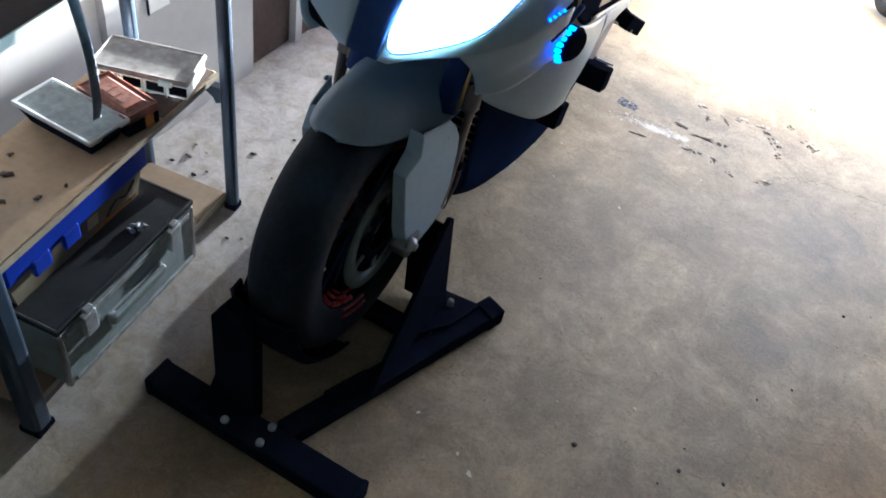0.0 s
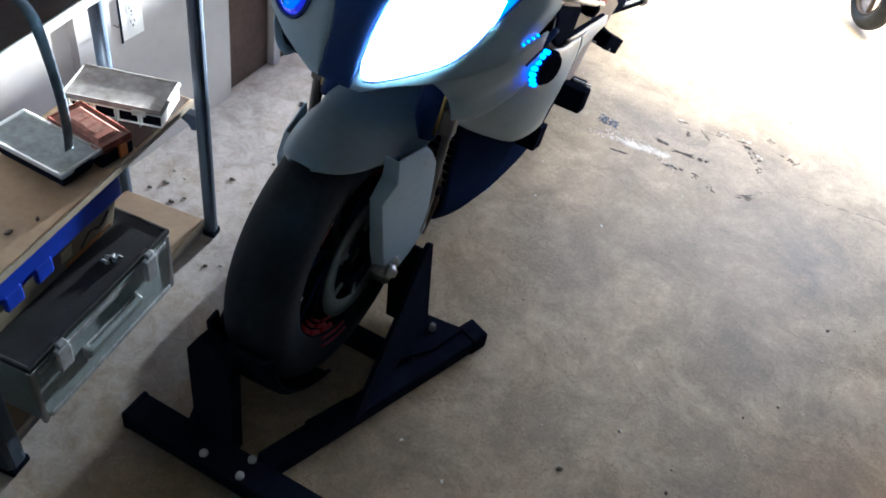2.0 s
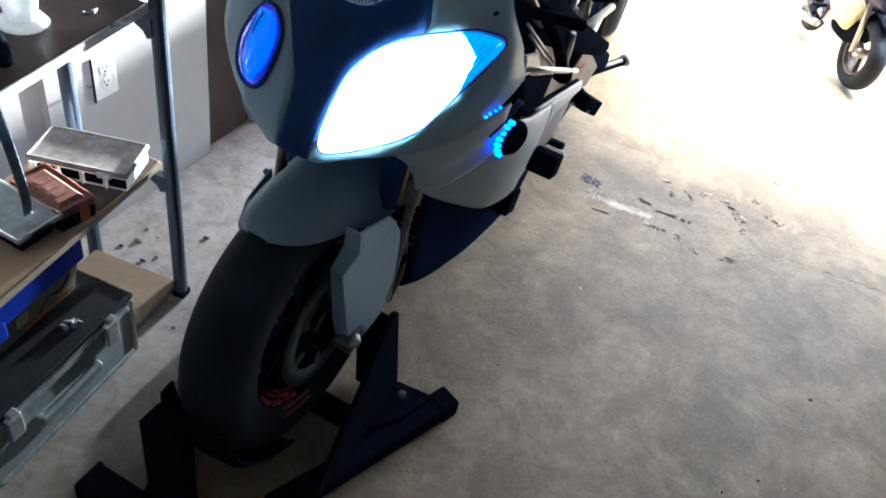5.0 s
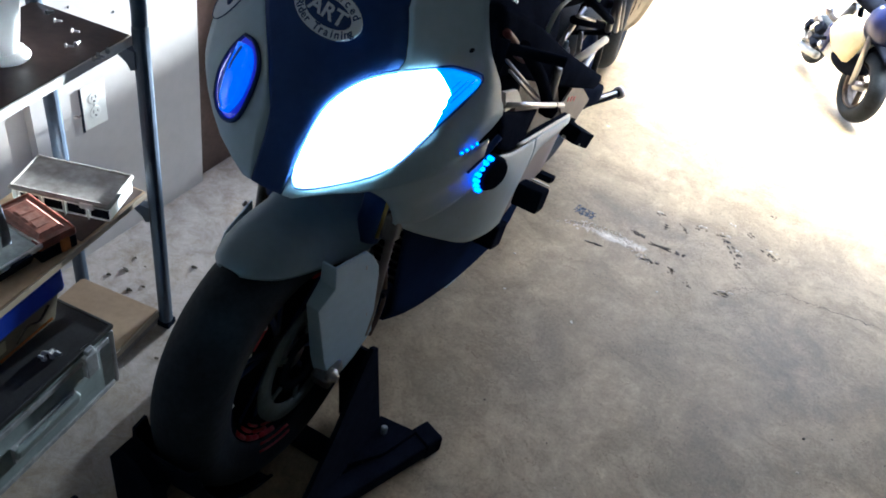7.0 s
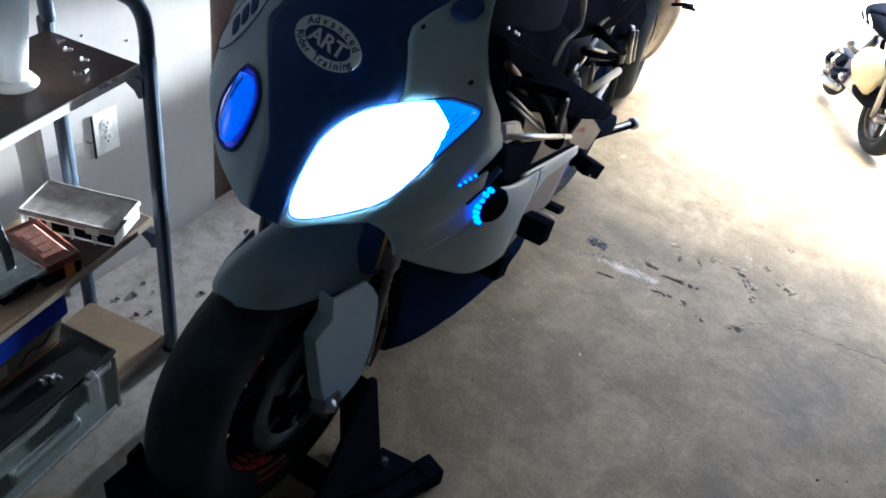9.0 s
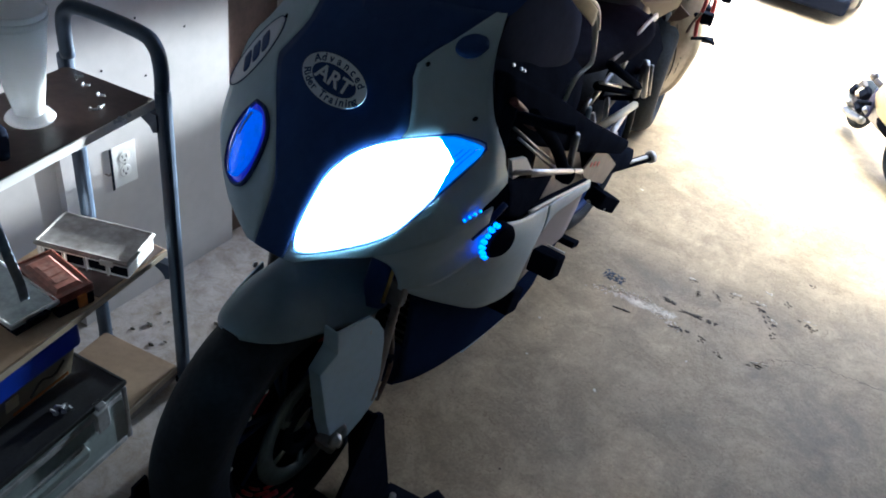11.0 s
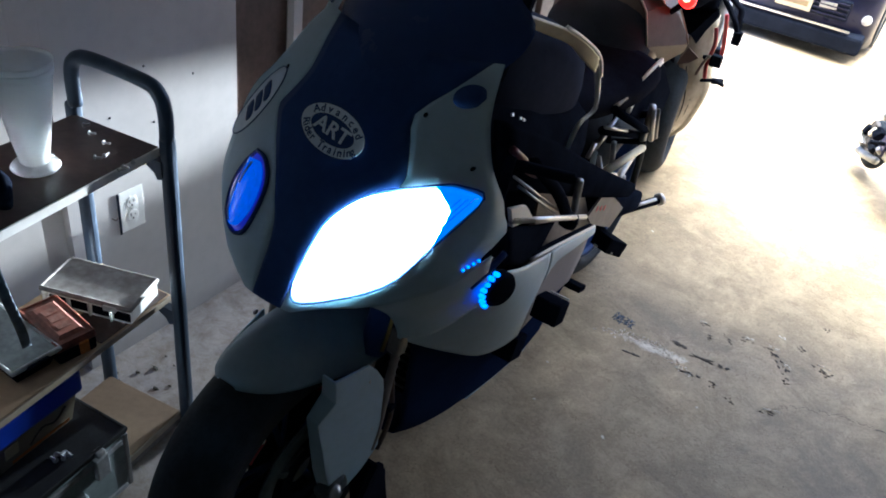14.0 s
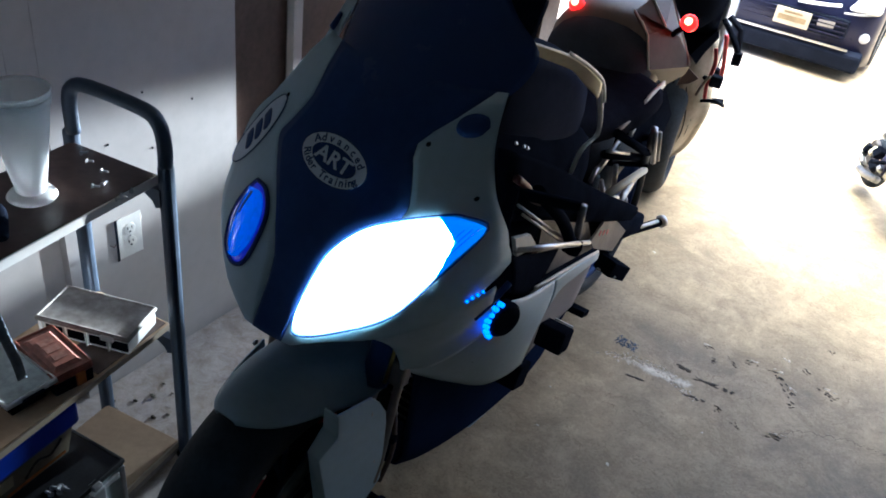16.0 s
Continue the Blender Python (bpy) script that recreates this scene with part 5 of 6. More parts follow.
part("raised_panel", loft([[(-0.062, -0.03, 0.047), (0.062, -0.03, 0.047), (0.062, 0.03, 0.047), (-0.062, 0.03, 0.047)], [(-0.052, -0.022, 0.054), (0.052, -0.022, 0.054), (0.052, 0.022, 0.054), (-0.052, 0.022, 0.054)]], 1), SCUFF, rl, "scuffed raised panel of the lid")
for s in (-1, 1):
    part("rim", box((0.15, 0.005, 0.006), (0, s * 0.039, 0.048), bevel=0.002), REDLID, rl)
    part("rim", box((0.005, 0.078, 0.006), (s * 0.073, 0, 0.048), bevel=0.002), REDLID, rl)
for k in (-0.026, 0.0, 0.026):
    part("worn_print", box((0.02, 0.028, 0.0008), (k, 0, 0.0543)), SCUFFPALE, rl, "rubbed pale print")
part("latch", box((0.006, 0.02, 0.03), (0.079, 0.012, 0.022), bevel=0.002), ORANGE, rb, "orange clip")

tr = placed("plastic_tray", -1.078, 0.966, Z2, "black food tray with a clear grey lid", "tray", 0)
part("base", loft([[(-0.08, -0.035, 0.0), (0.08, -0.035, 0.0), (0.08, 0.035, 0.0), (-0.08, 0.035, 0.0)], [(-0.098, -0.048, 0.042), (0.098, -0.048, 0.042), (0.098, 0.048, 0.042), (-0.098, 0.048, 0.042)]], 1), BLACK, tr)
tl = part("lid", box((0.2, 0.1, 0.006), (0, 0, 0.045), bevel=0.002), TRAYLID, tr, "grey clear lid")
for s in (-1, 1):
    part("lid_edge", box((0.206, 0.006, 0.01), (0, s * 0.05, 0.046), bevel=0.002), CLEARP, tl, "pale lid edge")
    part("lid_edge", box((0.008, 0.1, 0.01), (s * 0.1, 0, 0.046), bevel=0.002), CLEARP, tl, "pale lid edge")
part("grip", box((0.014, 0.045, 0.008), (0.104, 0, 0.044), bevel=0.002), BLACK, tl, "dark grip slot")

sp = thing("metal_strap", (-0.98, 0.95, 0.46), "blue-grey flat metal strap hanging over the shelf edge", "strap")
rows = []
path = catmull([(-0.11, -0.06, 0.375), (-0.02, -0.05, 0.372), (0.04, -0.055, 0.36), (0.058, -0.055, 0.31), (0.045, -0.035, 0.2), (0.0, 0.0, 0.08), (-0.035, 0.022, 0.0)], 5)
for p in path:
    rows.append([p + Vector((0, -0.009, 0)), p, p + Vector((0.003, 0.009, 0))])
part("band", shell(rows, 0.003, 1, 1), STRAPM, sp, smooth=True)

# bits on the pale shelf
for k, (a, b, s, r) in enumerate(((0.5, 0.17, 0.02, 30), (0.52, 0.08, 0.012, 80), (0.56, 0.13, 0.016, 10), (0.6, 0.16, 0.013, 50), (0.47, 0.06, 0.01, 100), (0.63, 0.1, 0.012, 140), (0.66, 0.15, 0.015, 20), (0.45, 0.2, 0.011, 60))):
    ob = cart_thing("grease_clump", a, b, Z2, "dark dried grease clump on the shelf", "debris", r)
    tagged(ob, group="grease clumps")
    bm = bmesh.new()
    bmesh.ops.create_icosphere(bm, subdivisions=2, radius=1)
    for v in bm.verts:
        w = 0.55 + 1.1 * noise.noise(v.co * 2.6 + Vector((k * 3, 0, 0)))
        v.co = Vector((v.co.x * s * 0.85 * w, v.co.y * s * 0.6 * w, max(0, v.co.z) * 0.002))
    part("clump", bm, DARKWOOD, ob, smooth=True)

# silver case on the bottom shelf, with the blue-lidded box on it
Z3 = 0.0505
cs = cart_thing("tool_case", 0.4525, 0.053, Z3, "silver aluminium tool case with a black top", "tool case", -2)
CWD, CL, CH = 0.195, 0.42, 0.1635
part("body", box((CWD, CL, CH), (0, 0, CH / 2), bevel=0.004), CASEGREY, cs)
lid = part("lid", box((CWD + 0.004, CL + 0.004, 0.016), (0, 0, CH + 0.009), bevel=0.003), CASELID, cs, "black textured lid")
for s in (-1, 1):
    part("lid_rail", box((0.008, CL + 0.008, 0.012), (s * CWD / 2, 0, CH + 0.013), bevel=0.002), CASELID, lid)
    part("lid_rail", box((CWD, 0.008, 0.012), (0, s * CL / 2, CH + 0.013), bevel=0.002), CASELID, lid)
    lt = part("latch", box((0.014, 0.035, 0.06), (CWD / 2 + 0.006, s * 0.135, CH - 0.03), bevel=0.003), SCREWZINC, cs, "steel latch")
    part("latch_hook", box((0.02, 0.022, 0.012), (CWD / 2 + 0.004, s * 0.135, CH + 0.012), bevel=0.003), SCREWZINC, lt)
    part("corner", box((0.012, 0.012, CH), (CWD / 2 - 0.003, s * (CL / 2 - 0.003), CH / 2), bevel=0.003), STEEL, cs)
part("handle_plate", box((0.006, 0.17, 0.05), (CWD / 2 + 0.003, 0, 0.075), bevel=0.002), SCREWZINC, cs)
part("front_rail", box((0.006, CL - 0.03, 0.014), (CWD / 2 + 0.003, 0, CH - 0.012), bevel=0.002), SCREWZINC, cs, "bare metal rail")
part("front_rail", box((0.006, CL - 0.03, 0.012), (CWD / 2 + 0.003, 0, 0.012), bevel=0.002), SCREWZINC, cs, "bare metal rail")
hd = part("handle", box((0.014, 0.17, 0.03), (CWD / 2 + 0.013, 0, 0.085), (0, 12, 0), bevel=0.005), CASEGREY, cs, "flat grey handle")
for s in (-1, 1):
    part("hinge", box((0.014, 0.014, 0.03), (CWD / 2 + 0.008, s * 0.078, 0.085), bevel=0.003), SCREWZINC, hd)
for k in range(5):
    ob = thing("screw_pile", cart_at(0.36 + 0.012 * (k % 3), -0.012 + 0.01 * (k // 2), Z3 + CH + 0.017), "small loose steel screws on the case", "screw", "loose screws")
    part("screw", tube([(0, 0, 0.004), (0.012 * math.cos(k * 1.7), 0.012 * math.sin(k * 1.7), 0.005)], 0.0035, 6), SCREWZINC, ob)
    part("head", lathe([(0.006, 0), (0.006, 0.004)], 8, m=pose(0, 0, 0.0, 10, 0, 0)), SCREWZINC, ob)

bx = cart_thing("storage_box", 0.465, 0.113, Z3 + CH + 0.0175, "cream plastic storage box with a blue lid", "storage box", -1)
part("body", loft([[(-0.055, -0.18, 0), (0.055, -0.18, 0), (0.055, 0.18, 0), (-0.055, 0.18, 0)], [(-0.065, -0.2, 0.1), (0.065, -0.2, 0.1), (0.065, 0.2, 0.1), (-0.065, 0.2, 0.1)]], 1), BOXCREAM, bx)
part("lid", box((0.15, 0.414, 0.062), (0, 0, 0.107), bevel=0.01, seg=3), BLUEP, bx, "blue snap lid")
for y in (-0.04, -0.12):
    part("clip", box((0.012, 0.045, 0.04), (0.074, y, 0.075), bevel=0.004), BLUEP, bx, "blue clip")
part("label", box((0.002, 0.03, 0.032), (0.0655, 0.03, 0.05), (0, 8, 0)), YELLOW, bx, "yellow paper label")
part("print", tube([(0.0655, 0.07, 0.03), (0.068, 0.1, 0.055), (0.068, 0.13, 0.045), (0.068, 0.16, 0.065)], 0.0025, 6, 4), SPALL, bx, "dark printed mark")
part("print_line", box((0.0016, 0.14, 0.006), (0.0595, 0.1, 0.012)), ORANGE, bx, "orange printed bar")

gb = thing("green_bin", (-1.05, 0.36, 0), "dark green bin beside the cart", "bin")
part("body", loft([[(-0.12, -0.14, 0), (0.1, -0.14, 0), (0.1, 0.14, 0), (-0.12, 0.14, 0)], [(-0.14, -0.17, 0.3), (0.11, -0.17, 0.3), (0.11, 0.17, 0.3), (-0.14, 0.17, 0.3)]], 1), GREEN, gb)
part("rim", box((0.27, 0.36, 0.012), (-0.015, 0, 0.302), bevel=0.004), GREEN, gb)

# measuring jug upside down on the top shelf
Z1 = 0.7835
fn = cart_thing("measuring_funnel", 0.2, 0.138, Z1, "frosted translucent plastic funnel standing on the shelf", "funnel")
part("base", lathe([(0.0, 0.0), (0.042, 0.0), (0.044, 0.003), (0.04, 0.009), (0.024, 0.012)], 32), CLEARP, fn, smooth=True)
part("cone", lathe([(0.022, 0.011), (0.026, 0.016), (0.034, 0.06), (0.042, 0.11), (0.050, 0.16), (0.056, 0.205), (0.058, 0.212), (0.056, 0.213), (0.053, 0.205), (0.047, 0.16), (0.039, 0.11), (0.031, 0.06), (0.022, 0.02)], 36, closed=True), CLEARP, fn, smooth=True)
part("band", lathe([(0.0535, 0.186), (0.0555, 0.187), (0.0572, 0.2), (0.0552, 0.201)], 36, closed=True), CLEARP, fn, "grey band under the rim", smooth=True)

bt = cart_thing("black_tool", 0.31, 0.1, Z1, "black hand tool lying on the shelf", "tool")
part("grip", tube([(-0.07, 0.03, 0.014), (0.0, 0.01, 0.03), (0.05, -0.03, 0.02)], 0.013, 10, 4), BLACK, bt, smooth=True)
part("head", lathe([(0.022, 0), (0.026, 0.008), (0.026, 0.022), (0.02, 0.03)], 18, m=pose(-0.08, 0.035, 0)), STEEL, bt)
for k, (a, b, r) in enumerate(((0.062, 0.11, 20), (0.1, 0.07, 100), (0.115, 0.08, 30), (0.125, 0.012, 60), (0.108, 0.016, 10), (0.088, 0.01, 130), (0.05, 0.16, 30), (0.035, 0.19, 70))):
    ob = cart_thing("screw", a, b, Z1, "loose steel screw on the dark shelf", "screw", r)
    tagged(ob, group="screws on the shelf")
    part("shank", tube([(0, 0, 0.004), (0.014, 0, 0.004)], 0.0022, 6), STEEL, ob)
    part("head", lathe([(0.0045, 0), (0.0045, 0.003)], 8, m=pose(-0.001, 0, 0.0045, 0, 90, 0)), STEEL, ob)

# ---- marks and bits on the floor ----
def spalls(name, spots, material, label, h=0.0015):
    bm = bmesh.new()
    rnd = random.Random(4)
    for x, y, l, w, a in spots:
        n = 13
        ca, sa = math.cos(radians(a)), math.sin(radians(a))
        ring = []
        for i in range(n):
            t = 2 * math.pi * i / n
            r = 0.6 + 0.5 * rnd.random()
            px, py = l * r * math.cos(t), w * r * math.sin(t)
            ring.append((x + px * ca - py * sa, y + px * sa + py * ca))
        lo = [bm.verts.new((px, py, 0.0005)) for px, py in ring]
        hi = [bm.verts.new((x + (px - x) * 0.6, y + (py - y) * 0.6, h)) for px, py in ring]
        bm.faces.new(hi)
        for i in range(n):
            bm.faces.new((lo[i], lo[(i + 1) % n], hi[(i + 1) % n], hi[i]))
    return tagged(part(name, bm, material), label, "floor damage", kind="stuff")


rnd = random.Random(11)
def ragged(marks, count, scatter, thin=1.0):
    """Splits each mark (x, y, length, width, turn) into thin overlapping flakes along it."""
    out = []
    for x, y, l, w, t in marks:
        ca, sa = math.cos(radians(t)), math.sin(radians(t))
        for k in range(count):
            a, b = rnd.uniform(-0.5, 0.5) * l, rnd.uniform(-0.5, 0.5) * w * scatter
            out.append((x + a * ca - b * sa, y + a * sa + b * ca, l * rnd.uniform(0.12, 0.3) * (0.5 + 0.5 * thin), w * rnd.uniform(0.2, 0.46) * thin, t + rnd.uniform(-18, 18)))
    return out


dark = ragged([(-0.051, 2.516, 0.056, 0.016, 4), (0.048, 2.503, 0.095, 0.011, 6), (0.008, 2.404, 0.056, 0.015, 4), (0.085, 2.506, 0.03, 0.014, 6)], 7, 0.8)
dark += ragged([(-0.032, 2.678, 0.03, 0.014, 0), (-0.005, 2.619, 0.034, 0.016, 8), (0.058, 2.654, 0.052, 0.007, -48), (0.11, 2.698, 0.036, 0.018, 5), (0.18, 2.703, 0.048, 0.02, 0), (0.21, 2.672, 0.04, 0.02, -40),
                (0.238, 2.636, 0.045, 0.02, -35), (0.256, 2.582, 0.034, 0.02, 0), (0.271, 2.784, 0.036, 0.018, -20), (0.337, 2.726, 0.045, 0.018, -15), (0.368, 2.706, 0.05, 0.022, 0), (0.316, 2.952, 0.03, 0.012, 30),
                (0.081, 2.401, 0.034, 0.016, 0), (0.148, 2.376, 0.03, 0.012, -20), (0.246, 2.405, 0.05, 0.014, 18)], 6, 1.7, 0.5)
dark += ragged([(-0.173, 2.365, 0.06, 0.012, 2)], 5, 0.8)
spalls("floor_pitting", dark, SPALL, "dark chipped pits in the concrete")
pale = []
for k in range(150):
    a = rnd.random()
    pale.append((-0.29 + 0.3 * a + rnd.gauss(0, 0.012), 2.405 + 0.05 * math.sin(math.pi * min(1, a * 1.1)) + rnd.gauss(0, 0.011), rnd.uniform(0.002, 0.0075), rnd.uniform(0.0015, 0.004), rnd.uniform(-60, 60)))
pale += ragged([(-0.032, 2.69, 0.03, 0.01, 0), (0.11, 2.71, 0.03, 0.01, 0), (0.19, 2.72, 0.04, 0.008, 0), (0.25, 2.66, 0.03, 0.01, -30), (0.35, 2.74, 0.04, 0.008, 0), (0.26, 2.42, 0.05, 0.008, 18), (0.2, 2.80, 0.02, 0.01, 0)], 4, 1.0)
spalls("floor_flakes", pale, FLAKE, "pale flaked cement scraped off the floor")
spalls("floor_patches", [(-0.255 + 0.034 * rnd.uniform(-1, 1), 2.503 + 0.024 * rnd.uniform(-1, 1), 0.010, 0.0025, 180 * rnd.random()) for k in range(46)], TUBE, "scattered bluish metal shavings")
knots = [(0.222, 2.385), (0.25, 2.405), (0.273, 2.445), (0.303, 2.477), (0.381, 2.515), (0.457, 2.548), (0.536, 2.566), (0.7, 2.58), (0.95, 2.62), (1.2, 2.6)]
crack = []
for (x0, y0), (x1, y1) in zip(knots, knots[1:]):
    for k in range(9):
        p = Vector((x0 + (x1 - x0) * k / 9, y0 + (y1 - y0) * k / 9, 0))
        crack.append(p + Vector((0, rnd.uniform(-0.011, 0.011), 0)))
bm = bmesh.new()
prev = None
for i, p in enumerate(crack):
    w = 0.0008 + 0.0035 * max(0, noise.noise(p * 17))
    q = p + Vector((0, 0.012 * noise.noise(p * 24), 0.0012))
    pair = (bm.verts.new(q + Vector((0, w, 0))), bm.verts.new(q - Vector((0, w, 0))))
    if prev:
        bm.faces.new((prev[0], prev[1], pair[1], pair[0]))
    prev = pair
tagged(part("floor_crack", bm, SPALL), "thin ragged crack across the floor", "crack", kind="structure")
crumbs = [(0.174, 1.337, 0.006), (0.088, 1.167, 0.0075), (0.412, 1.27, 0.006), (0.315, 1.243, 0.006), (0.58, 1.85, 0.0045), (0.578, 1.974, 0.005), (0.427, 1.546, 0.004), (0.499, 1.629, 0.0035), (0.456, 1.44, 0.003), (0.282, 1.186, 0.004), (-0.178, 1.577, 0.003), (0.31, 1.306, 0.003), (0.561, 1.645, 0.003), (0.647, 2.021, 0.003)]
crumbs += [(rnd.uniform(0.0, 1.2), rnd.uniform(0.6, 2.2), rnd.uniform(0.0012, 0.0026)) for k in range(16)]
for k, (x, y, s) in enumerate(crumbs):
    s *= 0.75
    bm = bmesh.new()
    bmesh.ops.create_icosphere(bm, subdivisions=1, radius=s, matrix=Matrix.Translation((0, 0, s * 0.35)) @ Matrix.Diagonal((1.5, 1, 0.6, 1)))
    for v in bm.verts:
        v.co += 0.3 * s * Vector((noise.noise(v.co * 230), noise.noise(v.co * 210 + Vector((k, 0, 0))), 0))
    ob = part("pebble", bm, SPALL if k % 4 else CHALK)
    ob.location, ob.rotation_euler = (x, y, 0), (0, 0, rnd.uniform(0, 6))
    tagged(ob, "small loose grit crumb on the floor", "grit", "grit crumbs")
for x, y, s in ((-0.9, 1.2, 0.009), (-0.87, 1.22, 0.007), (-1.05, 1.5, 0.012), (-1.0, 1.62, 0.01), (-0.85, 1.66, 0.008), (-1.12, 1.33, 0.012), (-1.1, 1.36, 0.009), (-1.24, 1.3, 0.013), (-1.2, 1.34, 0.01), (-1.18, 1.38, 0.014), (-1.195, 1.43, 0.008), (-1.17, 1.27, 0.009), (-1.15, 1.42, 0.007), (-0.95, 1.45, 0.006), (-1.0, 1.8, 0.007), (-0.92, 1.95, 0.006)):
    s *= 0.6
    bm = bmesh.new()
    bmesh.ops.create_icosphere(bm, subdivisions=1, radius=s, matrix=Matrix.Translation((0, 0, s * 0.2)) @ Matrix.Diagonal((1.3, 0.7, 0.3, 1)))
    for v in bm.verts:
        v.co += 0.8 * s * Vector((noise.noise(v.co * 260 + Vector((x * 50, 0, 0))), noise.noise(v.co * 290 + Vector((7, y * 40, 0))), 0))
    ob = part("dry_leaf_bit", bm, SPALL)
    ob.location = (x, y, 0)
    tagged(ob, "dark dry crumb on the floor by the wall", "debris", "crumbs by the wall")

for x, y, s in ((-0.314, 1.982, 0.008), (-0.357, 2.147, 0.008), (-0.097, 1.98, 0.012), (0.075, 2.275, 0.007), (-0.385, 3.105, 0.013), (-0.242, 1.04, 0.009), (-0.077, 0.972, 0.015), (-0.12, 1.0, 0.009)):
    bm = slab([(0.65 * s * r * math.cos(q), 0.4 * s * r * math.sin(q), 0.0004) for q, r in ((0.2, 1), (1.1, 0.7), (2.3, 1.1), (3.2, 0.8), (4.3, 1), (5.4, 0.75))], 0.0012)
    ob = part("paint_chip", bm, CREAMP)
    ob.location, ob.rotation_euler = (x, y, 0), (0, 0, x * 9)
    tagged(ob, "small pale paint chip on the floor", "chip", "paint chips")

# ---- second motorcycle behind ----
b2 = thing("parked_motorcycle", (-0.64, 4.2, -0.012), "cream and red motorcycle parked behind the first", "motorcycle")


def b2p(name, bm, material, parent=b2, label="", smooth=True):
    bmesh.ops.translate(bm, vec=(0.64, -4.2, 0.012), verts=bm.verts)
    return part(name, bm, material, parent, label, smooth)


for y, nm in ((3.62, "front_wheel"), (5.0, "rear_wheel")):
    M = Matrix.Translation((-0.63, y, 0.295)) @ Matrix.Rotation(radians(90), 4, "Y")
    w = b2p(nm, lathe([(0.2, -0.05), (0.212, -0.055), (0.195, 0), (0.212, 0.055), (0.2, 0.05)], 32, m=M, closed=True), BLACK)
    prof = [(0.235 + 0.065 * math.cos(radians(-95 + 190 * k / 12)), 0.075 * math.sin(radians(-95 + 190 * k / 12))) for k in range(13)]
    b2p("tyre", lathe(prof + [(0.215, 0.05), (0.215, -0.05)], 44, m=M, closed=True), RUBBER, w)
    for s in range(6):
        a = s * math.pi / 3
        b2p("spoke", tube([(-0.63, y, 0.295), (-0.63, y + 0.2 * math.cos(a), 0.295 + 0.2 * math.sin(a))], 0.01, 6), BLACK, w)
for sgn in (1, -1):
    rows = []
    for y, pts in ((3.5, [(0.66, 0.035), (0.55, 0.06), (0.45, 0.06), (0.36, 0.04)]), (3.72, [(0.84, 0.075), (0.6, 0.11), (0.36, 0.1), (0.12, 0.06)]), (4.0, [(0.84, 0.1), (0.6, 0.13), (0.36, 0.12), (0.12, 0.07)]), (4.5, [(0.76, 0.1), (0.58, 0.12), (0.4, 0.11), (0.2, 0.08)])):
        rows.append([(-0.63 + sgn * u, y, z) for z, u in pts])
    if sgn > 0:
        back = (pose(-0.63, 3.7, 0, 0, 0, 9) @ Matrix.Translation((0.63, -3.7, 0))).inverted()
        inner = [(-0.585, 3.46, 0.62), (-0.565, 3.45, 0.52), (-0.535, 3.45, 0.42), (-0.528, 3.46, 0.33), (-0.55, 3.48, 0.24), (-0.60, 3.52, 0.165)]
        mid = [(-0.53, 3.53, 0.72), (-0.507, 3.52, 0.57), (-0.48, 3.52, 0.45), (-0.49, 3.53, 0.345), (-0.525, 3.55, 0.24), (-0.60, 3.57, 0.145)]
        outer = [(-0.52, 3.64, 0.70), (-0.495, 3.64, 0.55), (-0.47, 3.64, 0.43), (-0.487, 3.64, 0.32), (-0.525, 3.65, 0.22), (-0.61, 3.66, 0.125)]
        rear = [(-0.70, 4.3, 0.62), (-0.68, 4.3, 0.50), (-0.66, 4.3, 0.38), (-0.66, 4.3, 0.28), (-0.68, 4.3, 0.2), (-0.70, 4.3, 0.12)]
        rows = [[back @ Vector(q) for q in r] for r in (inner, mid, outer, rear)]
        dark = [[back @ Vector((x - 0.02 - 0.12 * k, y + 0.05 * k, z)) for x, y, z in inner] for k in (0, 0.5, 1)]
        for q in (0.3, 0.62):
            line = [a.lerp(b, q) + Vector((0.002, -0.006, 0)) for a, b in zip(rows[0], rows[1])][1:5]
            b2p("crease", tube(line, 0.0035, 6, 3), BLACK, label="dark panel crease")
        b2p("side_marker", box((0.045, 0.04, 0.045), back @ Vector((-0.447, 3.5, 0.58)), bevel=0.006), BLACK, label="black side marker", smooth=False)
        b2p("marker_stalk", tube([back @ Vector(q) for q in ((-0.53, 3.53, 0.57), (-0.46, 3.51, 0.578))], 0.009, 8), BLACK)
        b2p("red_strip", tube([back @ Vector(q) for q in ((-0.487, 3.5, 0.70), (-0.472, 3.5, 0.64), (-0.478, 3.5, 0.56), (-0.468, 3.5, 0.50))], 0.008, 8, 3), RED, label="red trim strip")
        lev = b2p("bar_end", tube([back @ Vector(q) for q in ((-0.50, 3.54, 0.80), (-0.43, 3.5, 0.745), (-0.405, 3.5, 0.70))], 0.011, 8, 3), BLACK, label="black bar end")
        b2p("bar_weight", box((0.035, 0.035, 0.05), back @ Vector((-0.402, 3.5, 0.685)), bevel=0.006), BLACK, lev, smooth=False)
        b2p("side_peg", tube([back @ Vector(q) for q in ((-0.50, 3.52, 0.475), (-0.43, 3.5, 0.505), (-0.388, 3.5, 0.495))], 0.007, 8), BLACK, label="thin black peg")
        b2p("dark_flash", slab([back @ Vector(q) for q in [(-0.56, 3.44, 0.665), (-0.535, 3.47, 0.715), (-0.5, 3.5, 0.77), (-0.49, 3.5, 0.74), (-0.515, 3.47, 0.685), (-0.53, 3.445, 0.635)]], 0.006, direction=back.to_3x3() @ Vector((0, 1, 0))), BLACK, label="black diagonal fairing flash", smooth=False)
